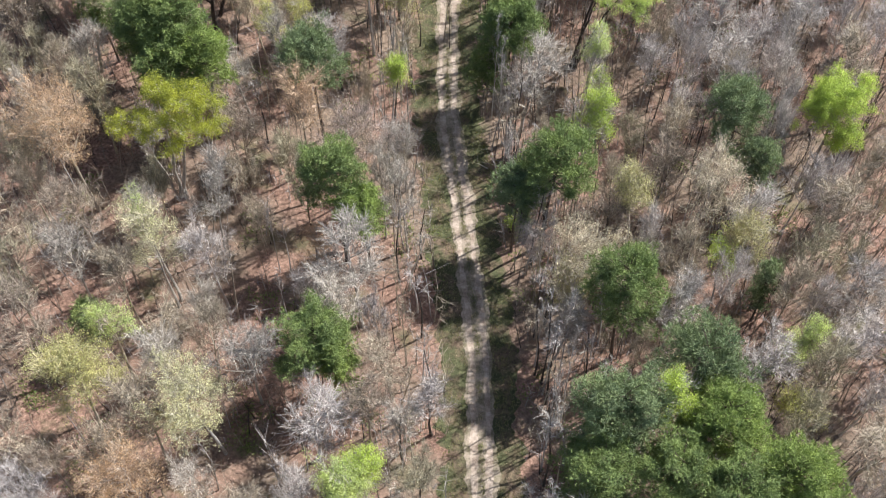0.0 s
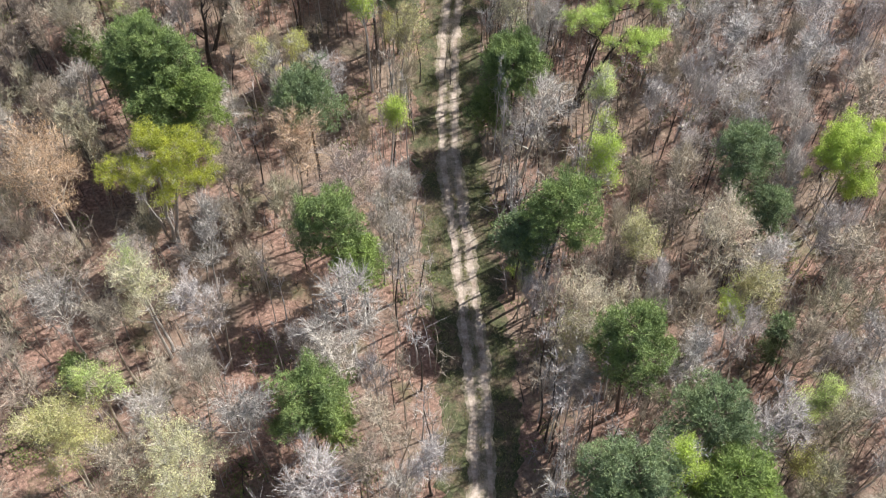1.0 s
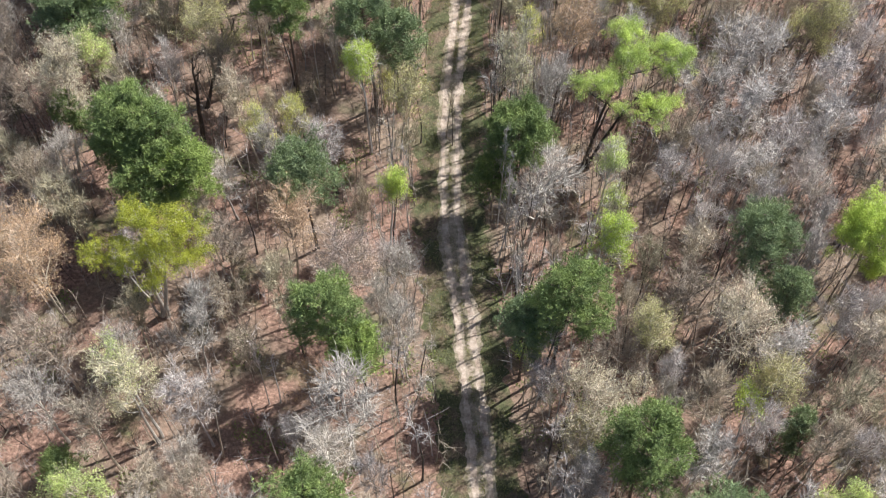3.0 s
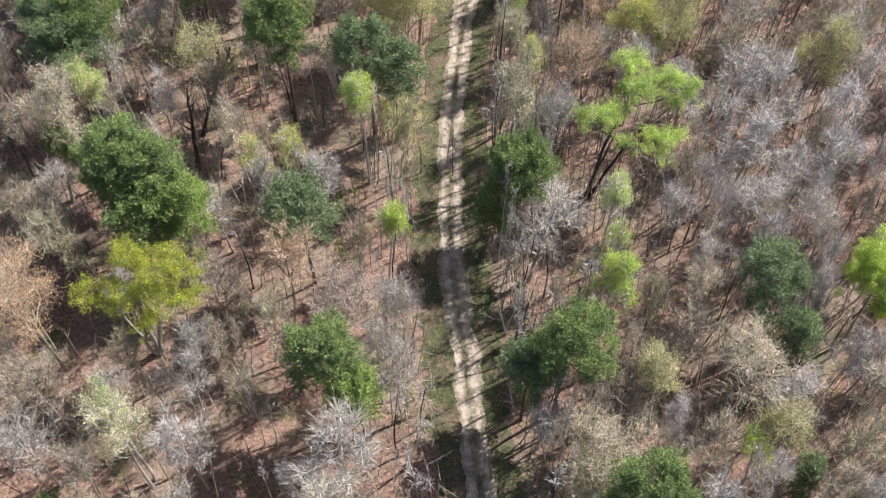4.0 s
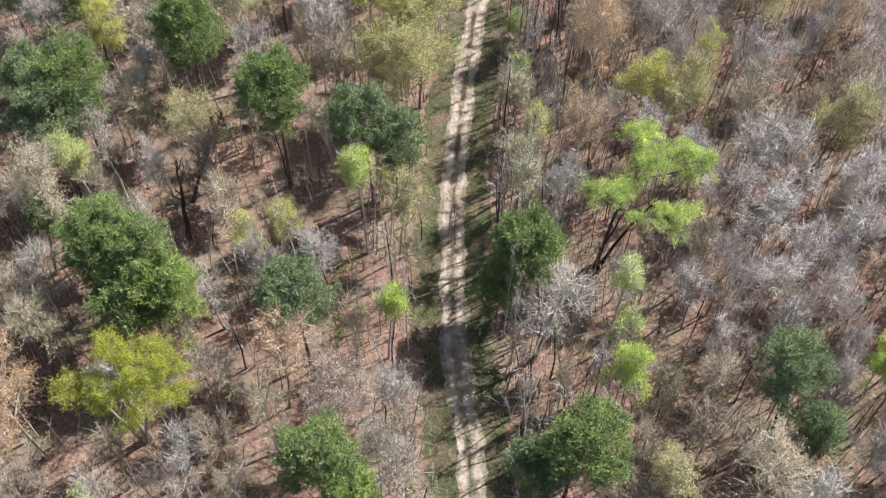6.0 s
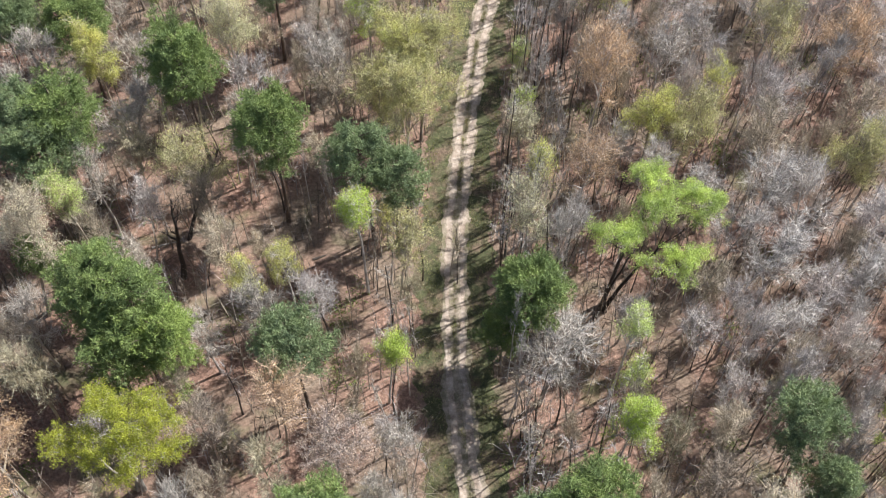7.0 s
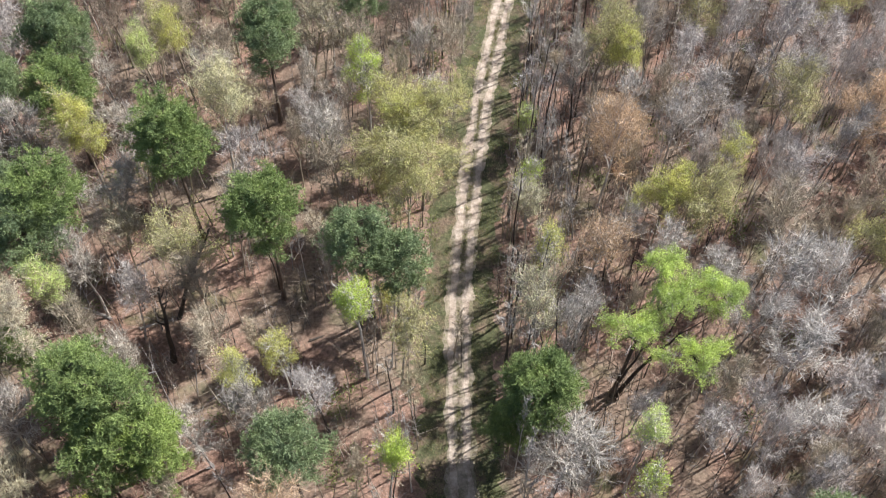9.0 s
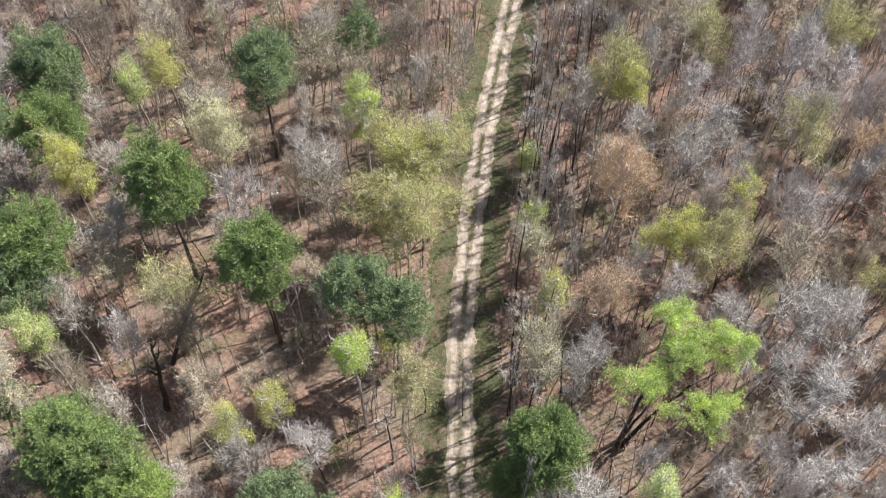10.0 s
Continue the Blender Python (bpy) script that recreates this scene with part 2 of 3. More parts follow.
# ---- trees ----
class Shape:
    """Vertices and faces of one mesh."""

    def __init__(self):
        self.v, self.f = [], []

    def tube(self, pts, radii, sides):
        base = len(self.v)
        for i, p in enumerate(pts):
            d = (pts[min(i + 1, len(pts) - 1)] - pts[max(i - 1, 0)]).normalized()
            a = d.orthogonal().normalized()
            b = d.cross(a)
            for s in range(sides):
                w = 2 * math.pi * s / sides
                self.v.append(p + (a * math.cos(w) + b * math.sin(w)) * radii[i])
        for i in range(len(pts) - 1):
            o = base + i * sides
            for s in range(sides):
                n = (s + 1) % sides
                self.f.append((o + s, o + n, o + sides + n, o + sides + s))
        o = base + (len(pts) - 1) * sides
        self.f.append(tuple(range(o, o + sides)))

    def spike(self, a, b, r):
        d = (b - a).normalized()
        u = d.orthogonal().normalized() * r
        w = d.cross(u)
        o = len(self.v)
        self.v += [a + u, a - u * 0.5 + w * 0.87, a - u * 0.5 - w * 0.87, b]
        self.f += [(o, o + 1, o + 3), (o + 1, o + 2, o + 3), (o + 2, o, o + 3)]

    def blade(self, a, b, r, rng):
        """A fine twig, three-cornered like a thorn."""
        d = b - a
        s = d.cross(Vector((rng.gauss(0, 1), rng.gauss(0, 1), rng.gauss(0, 1)))).normalized() * r
        o = len(self.v)
        self.v += [a + s, a - s, b]
        self.f.append((o, o + 1, o + 2))

    def twig(self, pts, r):
        """A side branch that tapers to a point: three points, three sides."""
        o = len(self.v)
        for p, w in ((pts[0], r), (pts[1], r * 0.6)):
            d = (pts[2] - pts[0]).normalized()
            u = d.orthogonal().normalized() * w
            v = d.cross(u)
            self.v += [p + u, p - u * 0.5 + v * 0.87, p - u * 0.5 - v * 0.87]
        self.v.append(pts[2])
        for i in range(3):
            n = (i + 1) % 3
            self.f += [(o + i, o + n, o + 3 + n, o + 3 + i), (o + 3 + i, o + 3 + n, o + 6)]

    def blades(self, a, b, r, dice):
        """Many fine twigs, from the points a to the points b."""
        s = unit(np.cross(b - a, dice.normal(0, 1, a.shape))) * r
        self.triangles(np.stack([a + s, a - s, b], 1))

    def triangles(self, corners):
        """Adds separate triangles, an array of (count, 3 corners, xyz)."""
        o, n = len(self.v), len(corners)
        self.v += corners.reshape(-1, 3).tolist()
        self.f += (np.arange(3 * n).reshape(n, 3) + o).tolist()

    def leaves(self, places, size, dice):
        """Small pointed leaves at these places, facing all ways but mostly up."""
        n = len(places)
        up = unit(dice.normal(0, 1, (n, 3)) + (0, 0, 0.6))
        a = unit(np.cross(up, dice.normal(0, 1, (n, 3)))) * (size * dice.uniform(0.65, 1.3, (n, 1)))
        b = np.cross(up, a) * dice.uniform(0.35, 0.5, (n, 1))
        self.triangles(np.stack([places - a * 0.4 + b, places - a * 0.4 - b, places + a * 0.6], 1))

    def tufts(self, places, outs, size, needles, dice):
        """Whorls of pine needles round the tips of shoots."""
        p, out = np.repeat(places, needles, 0), np.repeat(outs, needles, 0)
        n = len(p)
        d = unit(out * 0.5 + dice.normal(0, 1, (n, 3)) * (0.6, 0.6, 0.5) + (0, 0, 0.35))
        s = unit(np.cross(d, dice.normal(0, 1, (n, 3)))) * (size * dice.uniform(0.07, 0.11, (n, 1)))
        self.triangles(np.stack([p - s, p + s, p + d * (size * dice.uniform(0.7, 1.25, (n, 1)))], 1))


def unit(v):
    return v / np.maximum(np.linalg.norm(v, axis=1, keepdims=True), 1e-6)


def bent(rng, a, d, length, n, lift, wobble):
    """Points along a branch from a towards d that lifts as it goes."""
    pts, p, d = [a], a, d.normalized()
    for _ in range(n):
        d = (d + Vector((rng.gauss(0, wobble), rng.gauss(0, wobble), rng.gauss(lift, wobble)))).normalized()
        p = p + d * (length / n)
        pts.append(p)
    return pts


def along(pts, s):
    k = s * (len(pts) - 1)
    i = min(int(k), len(pts) - 2)
    return pts[i].lerp(pts[i + 1], k - i), (pts[i + 1] - pts[i]).normalized()


def branching(seed, height, radius, bole, limbs, subs, twigs, spread, lean=0.0, thick=1.0, stout=1.0):
    """Trunk, limbs with their side branches, and so many twigs of a broadleaf tree; also the twig tips, where leaves grow."""
    rng, dice = random.Random(seed), np.random.default_rng(seed)
    trunk, limb_s, twig_s, runs = Shape(), [], Shape(), []
    r0 = (0.010 * height + 0.02) * stout
    stem = bent(rng, Vector((0, 0, -0.6)), Vector((rng.gauss(0, lean), rng.gauss(0, lean), 1)), height * 0.93 + 0.5, 7, 0.12, 0.05)
    taper = 0.095 if bole > 0.6 else 0.125
    trunk.tube(stem, [r0 * (1.35 if i == 0 else 1 - taper * i) for i in range(8)], 6)
    turn = rng.uniform(0, 6.28)
    for i in range(limbs):
        s = bole + (0.97 - bole) * (i + rng.random() * 0.8) / limbs
        p, _ = along(stem, min(s, 0.99))
        turn += 2.4 + rng.gauss(0, 0.35)
        k = (s - bole) / (1 - bole)
        rise = spread + 1.15 * k + rng.gauss(0, 0.2)
        reach = radius * (1.05 - 0.5 * k**1.5) * rng.uniform(0.62, 1.05)
        ln = min(reach * math.sqrt(1 + rise * rise * 0.55), height * 0.98 - p.z + 0.8)
        pts = bent(rng, p, Vector((math.cos(turn), math.sin(turn), rise)), ln, 5, 0.13, 0.17)
        rl = max(0.05, r0 * 0.46 * (1 - 0.45 * k))
        limb = Shape()
        limb.tube(pts, [rl * f for f in (1, 0.8, 0.64, 0.48, 0.32, 0.14)], 4)
        limb_s.append(limb)
        runs.append((pts[3], pts[5]))
        for j in range(subs):
            s = 0.22 + 0.78 * (j + rng.random()) / subs
            q, e = along(pts, min(s, 1.0))
            side = Vector((rng.gauss(0, 1), rng.gauss(0, 1), rng.gauss(0.4, 0.5))).normalized()
            ls = max(0.7, ln * rng.uniform(0.3, 0.52) * (1.15 - 0.5 * s))
            b = bent(rng, q, e * 0.75 + side * 0.8, ls, 2, 0.16, 0.16)
            limb.twig(b, rl * 0.42 * (1.15 - 0.6 * s))
            runs += [(b[0], b[1]), (b[1], b[2])]
            for _ in range(3):
                a, g = along(b, rng.uniform(0.2, 1.0))
                side = Vector((rng.gauss(0, 1), rng.gauss(0, 1), rng.gauss(0.5, 0.5))).normalized()
                c = a + (g * 0.7 + side * 0.75).normalized() * ls * rng.uniform(0.35, 0.6)
                limb.blade(a, c, 0.03 * thick, rng)
                runs.append((a, c))
    a, b = np.array([tuple(r[0]) for r in runs]), np.array([tuple(r[1]) for r in runs])
    length = np.linalg.norm(b - a, axis=1)
    pick = dice.choice(len(runs), twigs, p=length / length.sum())
    at = a[pick] + (b - a)[pick] * dice.uniform(0.05, 1.0, (twigs, 1))
    out = unit(at * (1, 1, 0) + 1e-4)
    way = unit(unit(b - a)[pick] * 0.55 + out * 0.3 + dice.normal(0, 0.5, (twigs, 3)) + (0, 0, 0.25))
    size = dice.uniform(0.6, 1.6, (twigs, 1)) * (0.65 + 0.1 * radius)
    tips = [at + way * size]
    twig_s.blades(at, tips[0], 0.024 * thick, dice)
    for lo, hi in ((0.15, 0.5), (0.45, 0.8)):
        fork = at + way * size * dice.uniform(lo, hi, (twigs, 1))
        tip = fork + unit(way + dice.normal(0, 0.5, (twigs, 3)) + (0, 0, 0.15)) * size * dice.uniform(0.45, 0.75, (twigs, 1))
        twig_s.blades(fork, tip, 0.021 * thick, dice)
        tips.append(tip)
    return trunk, limb_s, twig_s, np.concatenate(tips)


def joined(shapes):
    out = Shape()
    for s in shapes:
        o = len(out.v)
        out.v += s.v
        out.f += [tuple(i + o for i in f) for f in s.f]
    return out


def stand(name, label, category, m, group):
    ob = new(name)
    ob.matrix_basis = m
    ob.empty_display_size = 0.5
    return tagged(ob, label, category, group)


def place(x, y, turn=0.0, wide=1.0, tall=1.0):
    return pose(x, y, relief(x, y), 0, 0, turn) @ Matrix.Diagonal((wide, wide, tall, 1))


# Bare trees: eight spreading forms and three slim poles, 16 m high, that every bare tree takes up at its own size:
# bole, limbs, side branches of each, twigs, rise of the limbs, radius, stoutness of the trunk.
FORMS = [(0.38, 12, 6, 1250, 0.7, 4, 1.0), (0.44, 11, 7, 1250, 0.85, 4, 1.0), (0.36, 12, 6, 1200, 0.5, 4, 1.1), (0.5, 10, 7, 1200, 1.0, 4, 1.2), (0.4, 12, 6, 1250, 0.75, 4, 1.0), (0.46, 11, 6, 1200, 0.45, 4, 1.0), (0.4, 12, 6, 1200, 1.2, 4, 1.2), (0.42, 12, 6, 1250, 0.6, 4, 1.0), (0.62, 7, 4, 110, 1.4, 1.3, 0.95), (0.7, 5, 3, 60, 1.3, 1.1, 0.8), (0.55, 7, 4, 140, 1.5, 1.5, 1.05)]
BARE_LABEL = {"ash": "leafless tree with warm grey bark and fine twigs", "grey": "leafless tree with grey bark and fine twigs", "mauve": "leafless tree with mauve-grey bark among others", "tan": "leafless tree with tan twigs and buds", "brown": "leafless tree with brown twigs above fallen leaves", "white": "leafless tree with pale whitish limbs", "dark": "leafless tree with a thick dark forked trunk", "moss": "leafless tree with olive mossy twigs"}
SHAPES, MODELS = {}, {}


def form_of(form):
    if form not in SHAPES:
        bole, limbs, subs, twigs, spread, radius, stout = FORMS[form]
        SHAPES[form] = branching(100 + form, 16, radius, bole, limbs, subs, twigs, spread, 0.05, 1.0, stout)[:3]
    return SHAPES[form]


def bare(x, y, height, radius, colour="grey", form=0, turn=None):
    """A leafless broadleaf tree: trunk, each limb, and the spray of twigs; warmer bark west of the track."""
    if colour == "grey" and x < 0:
        colour = "ash"
    m = place(x, y, (x * 37 + y * 91) % 360 if turn is None else turn, radius / FORMS[form][5], height / 16)
    size = "broad" if radius > 3.7 else "slender" if radius < 1.2 else "small" if height < 11.5 else ""
    label = (size + " " + BARE_LABEL[colour]).strip()
    if (form, colour) in MODELS:
        return tagged(copy_thing(MODELS[form, colour], m), label)
    trunk, limb_s, twig_s = form_of(form)
    ob = stand("bare_tree", label, "tree", Matrix(), "bare trees of the wood")
    dark = BARK["dark"] if form in (3, 6, 9) and colour != "white" else BARK[colour]
    link("trunk", trunk.v, trunk.f, dark, ob)
    for s in limb_s:
        link("limb", s.v, s.f, BARK["pale_limb" if colour == "white" else colour], ob)
    tagged(link("crown", twig_s.v, twig_s.f, BARK["tan" if colour == "dark" else colour], ob), "spray of fine leafless twigs", kind="stuff")
    ob.matrix_basis = m
    MODELS[form, colour] = ob
    return ob


LEAFY_LABEL = {"yellow": "broadleaf tree in yellow-green spring leaf", "lime": "broadleaf tree in bright lime spring leaf", "fresh": "broadleaf tree in fresh light-green leaf", "cream": "budding tree with pale cream catkins", "olive": "budding tree with olive-tan young leaves", "orange": "budding tree with russet-orange buds", "tan": "budding tree with tan buds on grey limbs", "rose": "budding tree with rosy brown buds", "ochre": "small tree in ochre-yellow bloom"}
SEEDS = [500]


def leafy(x, y, height, radius, leaf, wood="grey", bole=0.5, leaves=1.0, spread=0.6, size=0.155, limbs=13):
    """A broadleaf tree in bud or young leaf: leaves gather in clumps on its twig tips."""
    SEEDS[0] += 1
    rng = random.Random(SEEDS[0])
    radius *= 1.12
    if radius < 2.3 and height > 12:
        bole = max(bole, 0.64)
    budding = leaf in ("tan", "orange", "rose", "cream", "olive")
    trunk, limb_s, twig_s, tips = branching(SEEDS[0], height, radius, bole, limbs, 6 if radius > 2 else 4, (900 if budding else 600) if radius > 2 else 260, spread, 0.02)
    crown, dice = Shape(), np.random.default_rng(SEEDS[0])
    if budding:
        count, size, loose = int(leaves * (600 + 620 * radius * radius)), size * 0.72, (0.16, 0.16, 0.14)
        heads = tips[dice.random(len(tips)) < 0.75]
    else:
        # leaves cling to the twigs of a few boughs, with gaps between these
        count, size, loose = int(leaves * (1500 + 1750 * radius * radius)), size * 0.68, (0.2, 0.2, 0.18)
        boughs = tips[dice.integers(0, len(tips), 12 + int(4.5 * radius * radius))]
        near = np.min([np.linalg.norm(tips - c, axis=1) for c in boughs], axis=0)
        heads = tips[near < 0.85 + 0.04 * radius]
    crown.leaves(heads[dice.integers(0, len(heads), count)] + dice.normal(0, 1, (count, 3)) * loose, size, dice)
    size_word = "wide-crowned" if radius > 4.2 else "narrow" if radius < 1.9 else "low" if height < 10 else ""
    ob = stand("leafing_tree", (size_word + " " + LEAFY_LABEL[leaf]).strip(), "tree", place(x, y, rng.uniform(0, 360)), "leafing trees of the wood")
    link("trunk", trunk.v, trunk.f, BARK[wood], ob)
    for s in limb_s:
        link("limb", s.v, s.f, BARK[wood], ob)
    tagged(link("twig_spray", twig_s.v, twig_s.f, BARK["bud_" + leaf] if budding else BARK[wood], ob), kind="stuff")
    tagged(link("crown", crown.v, crown.f, LEAF[leaf], ob), "young spring leaves in loose clumps", kind="stuff")
    return ob


def bough_tree(x, y, height, leaf, wood, boughs, stems, label, leaves=1.0):
    """A broadleaf tree of several leaning stems that carry separate boughs, each (east, north, height, radius) from its foot."""
    SEEDS[0] += 1
    rng, dice, crown, twigs = random.Random(SEEDS[0]), np.random.default_rng(SEEDS[0]), Shape(), Shape()
    ob = stand("leafing_tree", label, "tree", place(x, y), "leafing trees of the wood")
    lines = []
    for e, n, h, thick in stems:
        trunk = Shape()
        foot, top = Vector((e * 0.12, n * 0.12, -0.5)), Vector((e, n, h))
        line = [foot.lerp(top, i / 6) + Vector((rng.gauss(0, 0.12), rng.gauss(0, 0.12), 0.12 * h * math.sin(math.pi * i / 6) * 0.4)) for i in range(7)]
        trunk.tube(line, [thick * (1.3 if i == 0 else 1 - 0.11 * i) for i in range(7)], 7)
        link("trunk", trunk.v, trunk.f, BARK[wood], ob)
        lines.append(line)
    for e, n, h, r in boughs:
        mid, limb = Vector((e, n, h)), Shape()
        start = min((along(line, s)[0] for line in lines for s in (0.5, 0.65, 0.8, 0.95)), key=lambda p: (p - mid).length + 0.8 * abs(p.z + 2.5 - h))
        limb.tube([start, start.lerp(mid, 0.5) + Vector((0, 0, -0.3)), mid], [0.09, 0.06, 0.03], 5)
        tips = []
        for _ in range(int(6 + 7 * r)):
            way = Vector((rng.gauss(0, 1), rng.gauss(0, 1), rng.gauss(0.45, 0.6))).normalized()
            end = mid + Vector((way.x * r, way.y * r, way.z * r * 0.75)) * rng.uniform(0.6, 1.1)
            limb.twig([mid, mid.lerp(end, 0.5) + Vector((0, 0, -0.1)), end], 0.035)
            tips += [mid.lerp(end, f) for f in (0.5, 0.75, 1.0)]
        link("limb", limb.v, limb.f, BARK[wood], ob)
        at = np.array([tuple(p) for p in tips])[dice.integers(0, len(tips), int(70 * r))]
        ends = at + unit(dice.normal(0, 1, at.shape) + (0, 0, 0.5)) * dice.uniform(0.3, 0.8, (len(at), 1))
        twigs.blades(at, ends, 0.022, dice)
        count = int(leaves * 1300 * r * r)
        crown.leaves(ends[dice.integers(0, len(ends), count)] + dice.normal(0, 0.2, (count, 3)), 0.105, dice)
    tagged(link("twig_spray", twigs.v, twigs.f, BARK["grey"], ob), kind="stuff")
    tagged(link("crown", crown.v, crown.f, LEAF[leaf], ob), "young spring leaves in separate boughs", kind="stuff")
    return ob


def leaning_trunk(x, y, east, north, height, thick, wood, label):
    """A leaning, all but dead tree: one long curved trunk with a few bare side branches."""
    dice, s = random.Random(int(x * 3 + y * 5)), Shape()
    top = Vector((east, north, height))
    line = [top * (i / 6) + Vector((dice.gauss(0, 0.15), dice.gauss(0, 0.15), 0.05 * height * math.sin(math.pi * i / 6) - (0.4 if i == 0 else 0))) for i in range(7)]
    s.tube(line, [thick * (1.3 if i == 0 else 1 - 0.12 * i) for i in range(7)], 7)
    ob = stand("leaning_tree", label, "tree", place(x, y), "leaning trees of the wood")
    link("trunk", s.v, s.f, BARK[wood], ob)
    for i in range(7):
        limb = Shape()
        p, d = along(line, 0.45 + 0.08 * i)
        side = Vector((dice.gauss(0, 1), dice.gauss(0, 1), 0.7)).normalized()
        pts = bent(dice, p, d + side, dice.uniform(1.5, 3.2), 3, 0.15, 0.2)
        limb.tube(pts, [thick * f for f in (0.4, 0.28, 0.18, 0.06)], 4)
        for _ in range(10):
            a, g = along(pts, dice.uniform(0.3, 1))
            limb.blade(a, a + (g + Vector((dice.gauss(0, 0.8), dice.gauss(0, 0.8), dice.gauss(0.2, 0.6)))) * dice.uniform(0.4, 0.9), 0.03, dice)
        link("limb", limb.v, limb.f, BARK[wood], ob)
    return ob


def pine(x, y, height, radius, leaf="pine", crown_from=0.58, lean=(0, 0), full=1.0):
    """A pine: bare dark bole, tiers of limbs, needles in tufts that crowd to the ends."""
    SEEDS[0] += 1
    rng = random.Random(SEEDS[0])
    trunk, limb_s, crown, spots, ways = Shape(), [], Shape(), [], []
    r0 = 0.010 * height + 0.04
    stem = bent(rng, Vector((0, 0, -0.6)), Vector((lean[0], lean[1], 1)), height * 0.95 + 0.5, 8, 0.1, 0.03)
    trunk.tube(stem, [r0 * (1.3 if i == 0 else 1 - 0.11 * i) for i in range(9)], 7)
    n, turn, dice = int((15 + radius * 5.4) * full), rng.uniform(0, 6), np.random.default_rng(SEEDS[0])
    sway = [rng.uniform(0.7, 1.15) for _ in range(5)]
    for i in range(n):
        k = (i + rng.random()) / n
        p, _ = along(stem, crown_from + (0.995 - crown_from) * k)
        turn += 2.4 + rng.gauss(0, 0.4)
        outline = math.sin(math.pi * min(1.0, 0.36 + 0.5 * k)) ** 0.6
        ln = radius * max(0.3, outline) * rng.uniform(0.7, 1.1) * sway[int(turn / 1.2566) % 5]
        d = Vector((math.cos(turn), math.sin(turn), -0.1 + 0.8 * k + rng.gauss(0, 0.14)))
        pts = bent(rng, p, d, ln, 4, 0.1, 0.09)
        limb = Shape()
        limb.tube(pts, [0.075, 0.06, 0.045, 0.03, 0.012], 4)
        limb_s.append(limb)
        # flat pads of crowded shoots on the outer half of the limb
        for j in range(3 + int(ln * 1.35)):
            q, e = along(pts, rng.uniform(0.35, 1.0) if j else 1.0)
            side = Vector((rng.gauss(0, 1), rng.gauss(0, 1), rng.gauss(0.2, 0.4))).normalized()
            mid = q + side * rng.uniform(0.1, 0.75)
            limb.spike(q, mid, 0.02)
            r = rng.uniform(0.5, 0.9) * (0.75 + 0.07 * radius)
            way = unit(dice.normal(0, 1, (int(10 + 17 * r * r), 3)) + (0, 0, 0.25))
            spots.append(np.array(tuple(mid)) + way * r * dice.uniform(0.25, 1.0, (len(way), 1)) * (1, 1, 0.6))
            ways.append(unit(way + np.array(tuple(e)) * 0.6))
    # the outer shell of the crown: a dome of shoots with shallow dents and a few gaps
    top, tall = np.array(tuple(stem[-1])), stem[-1].z * (1 - crown_from)
    deep, dents = min(tall, 1.25 * radius), Vector((rng.uniform(0, 90), rng.uniform(0, 90), 0))
    way = unit(dice.normal(0, 1, (int(full * 250 * radius * radius) + 60, 3)) + (0, 0, 0.5))
    way = way[way[:, 2] > -0.25]
    dent = np.array([noise.noise(Vector(d) * 2.1 + dents) + 0.5 * noise.noise(Vector(d) * 5.0 + dents) for d in way])
    way, dent = way[dent > -0.26], dent[dent > -0.26]
    side = np.array(sway)[((np.arctan2(way[:, 1], way[:, 0]) + math.pi) / 1.2566).astype(int) % 5]
    reach = ((0.86 + 0.42 * dent) * (0.35 + 0.65 * side))[:, None] * dice.uniform(0.78, 1.05, (len(way), 1))
    spots.append(top + (0, 0, 0.3 - deep * 0.72) + way * reach * (radius, radius, deep * 0.78))
    ways.append(way)
    crown.tufts(np.concatenate(spots), np.concatenate(ways), 0.36, 5, dice)
    ob = stand("pine_tree", {"pine": "tall evergreen pine with a rounded dark-green crown", "pine_blue": "evergreen pine with a dull blue-green crown", "pine_bright": "evergreen pine with a bright green crown"}[leaf], "tree", place(x, y, rng.uniform(0, 360) if lean == (0, 0) else 0), "pines of the wood")
    if height < 13:
        tagged(ob, "young evergreen pine standing low among bare trees")
    link("trunk", trunk.v, trunk.f, BARK["pine"], ob)
    for s in limb_s:
        link("limb", s.v, s.f, BARK["pine"], ob)
    tagged(link("crown", crown.v, crown.f, LEAF[leaf], ob), "dense tufts of evergreen needles", kind="stuff")
    return ob


# ---- the wood: pines ----
PLANTED = []


def plant(kind, x, y, height, radius, *rest, **more):
    PLANTED.append((x, y, radius))
    return kind(x, y, height, radius, *rest, **more)


plant(pine, -10.9, 68.2, 19.4, 3.6, "pine")
plant(pine, -8.2, 67.3, 14.5, 2.8, "pine_bright")
plant(pine, -12.6, 51.4, 14.5, 4.0, "pine")
plant(pine, -9.8, 50.6, 11.5, 2.4, "pine_bright")
plant(pine, 17.9, 55.6, 18.6, 3.9, "pine")
plant(pine, -14.6, 86.4, 18.6, 3.9, "pine_blue")
plant(pine, -28.6, 118.6, 22.6, 4.6, "pine", 0.6, full=1.3)
plant(pine, -18.7, 110.4, 22.6, 4.0, "pine", 0.6, (0.09, -0.03), full=1.3)
plant(pine, -8.6, 108.0, 20.4, 3.7, "pine_blue")
plant(pine, -5.8, 107.2, 17.0, 3.0, "pine_blue")
plant(pine, 7.9, 91.6, 17.0, 4.5, "pine", 0.7, full=1.2)
plant(pine, 5.4, 92.0, 10.0, 2.4, "pine", 0.4)
plant(pine, 11.2, 70.3, 20.3, 4.2, "pine")
plant(pine, 7.8, 69.6, 14.5, 3.0, "pine_blue")
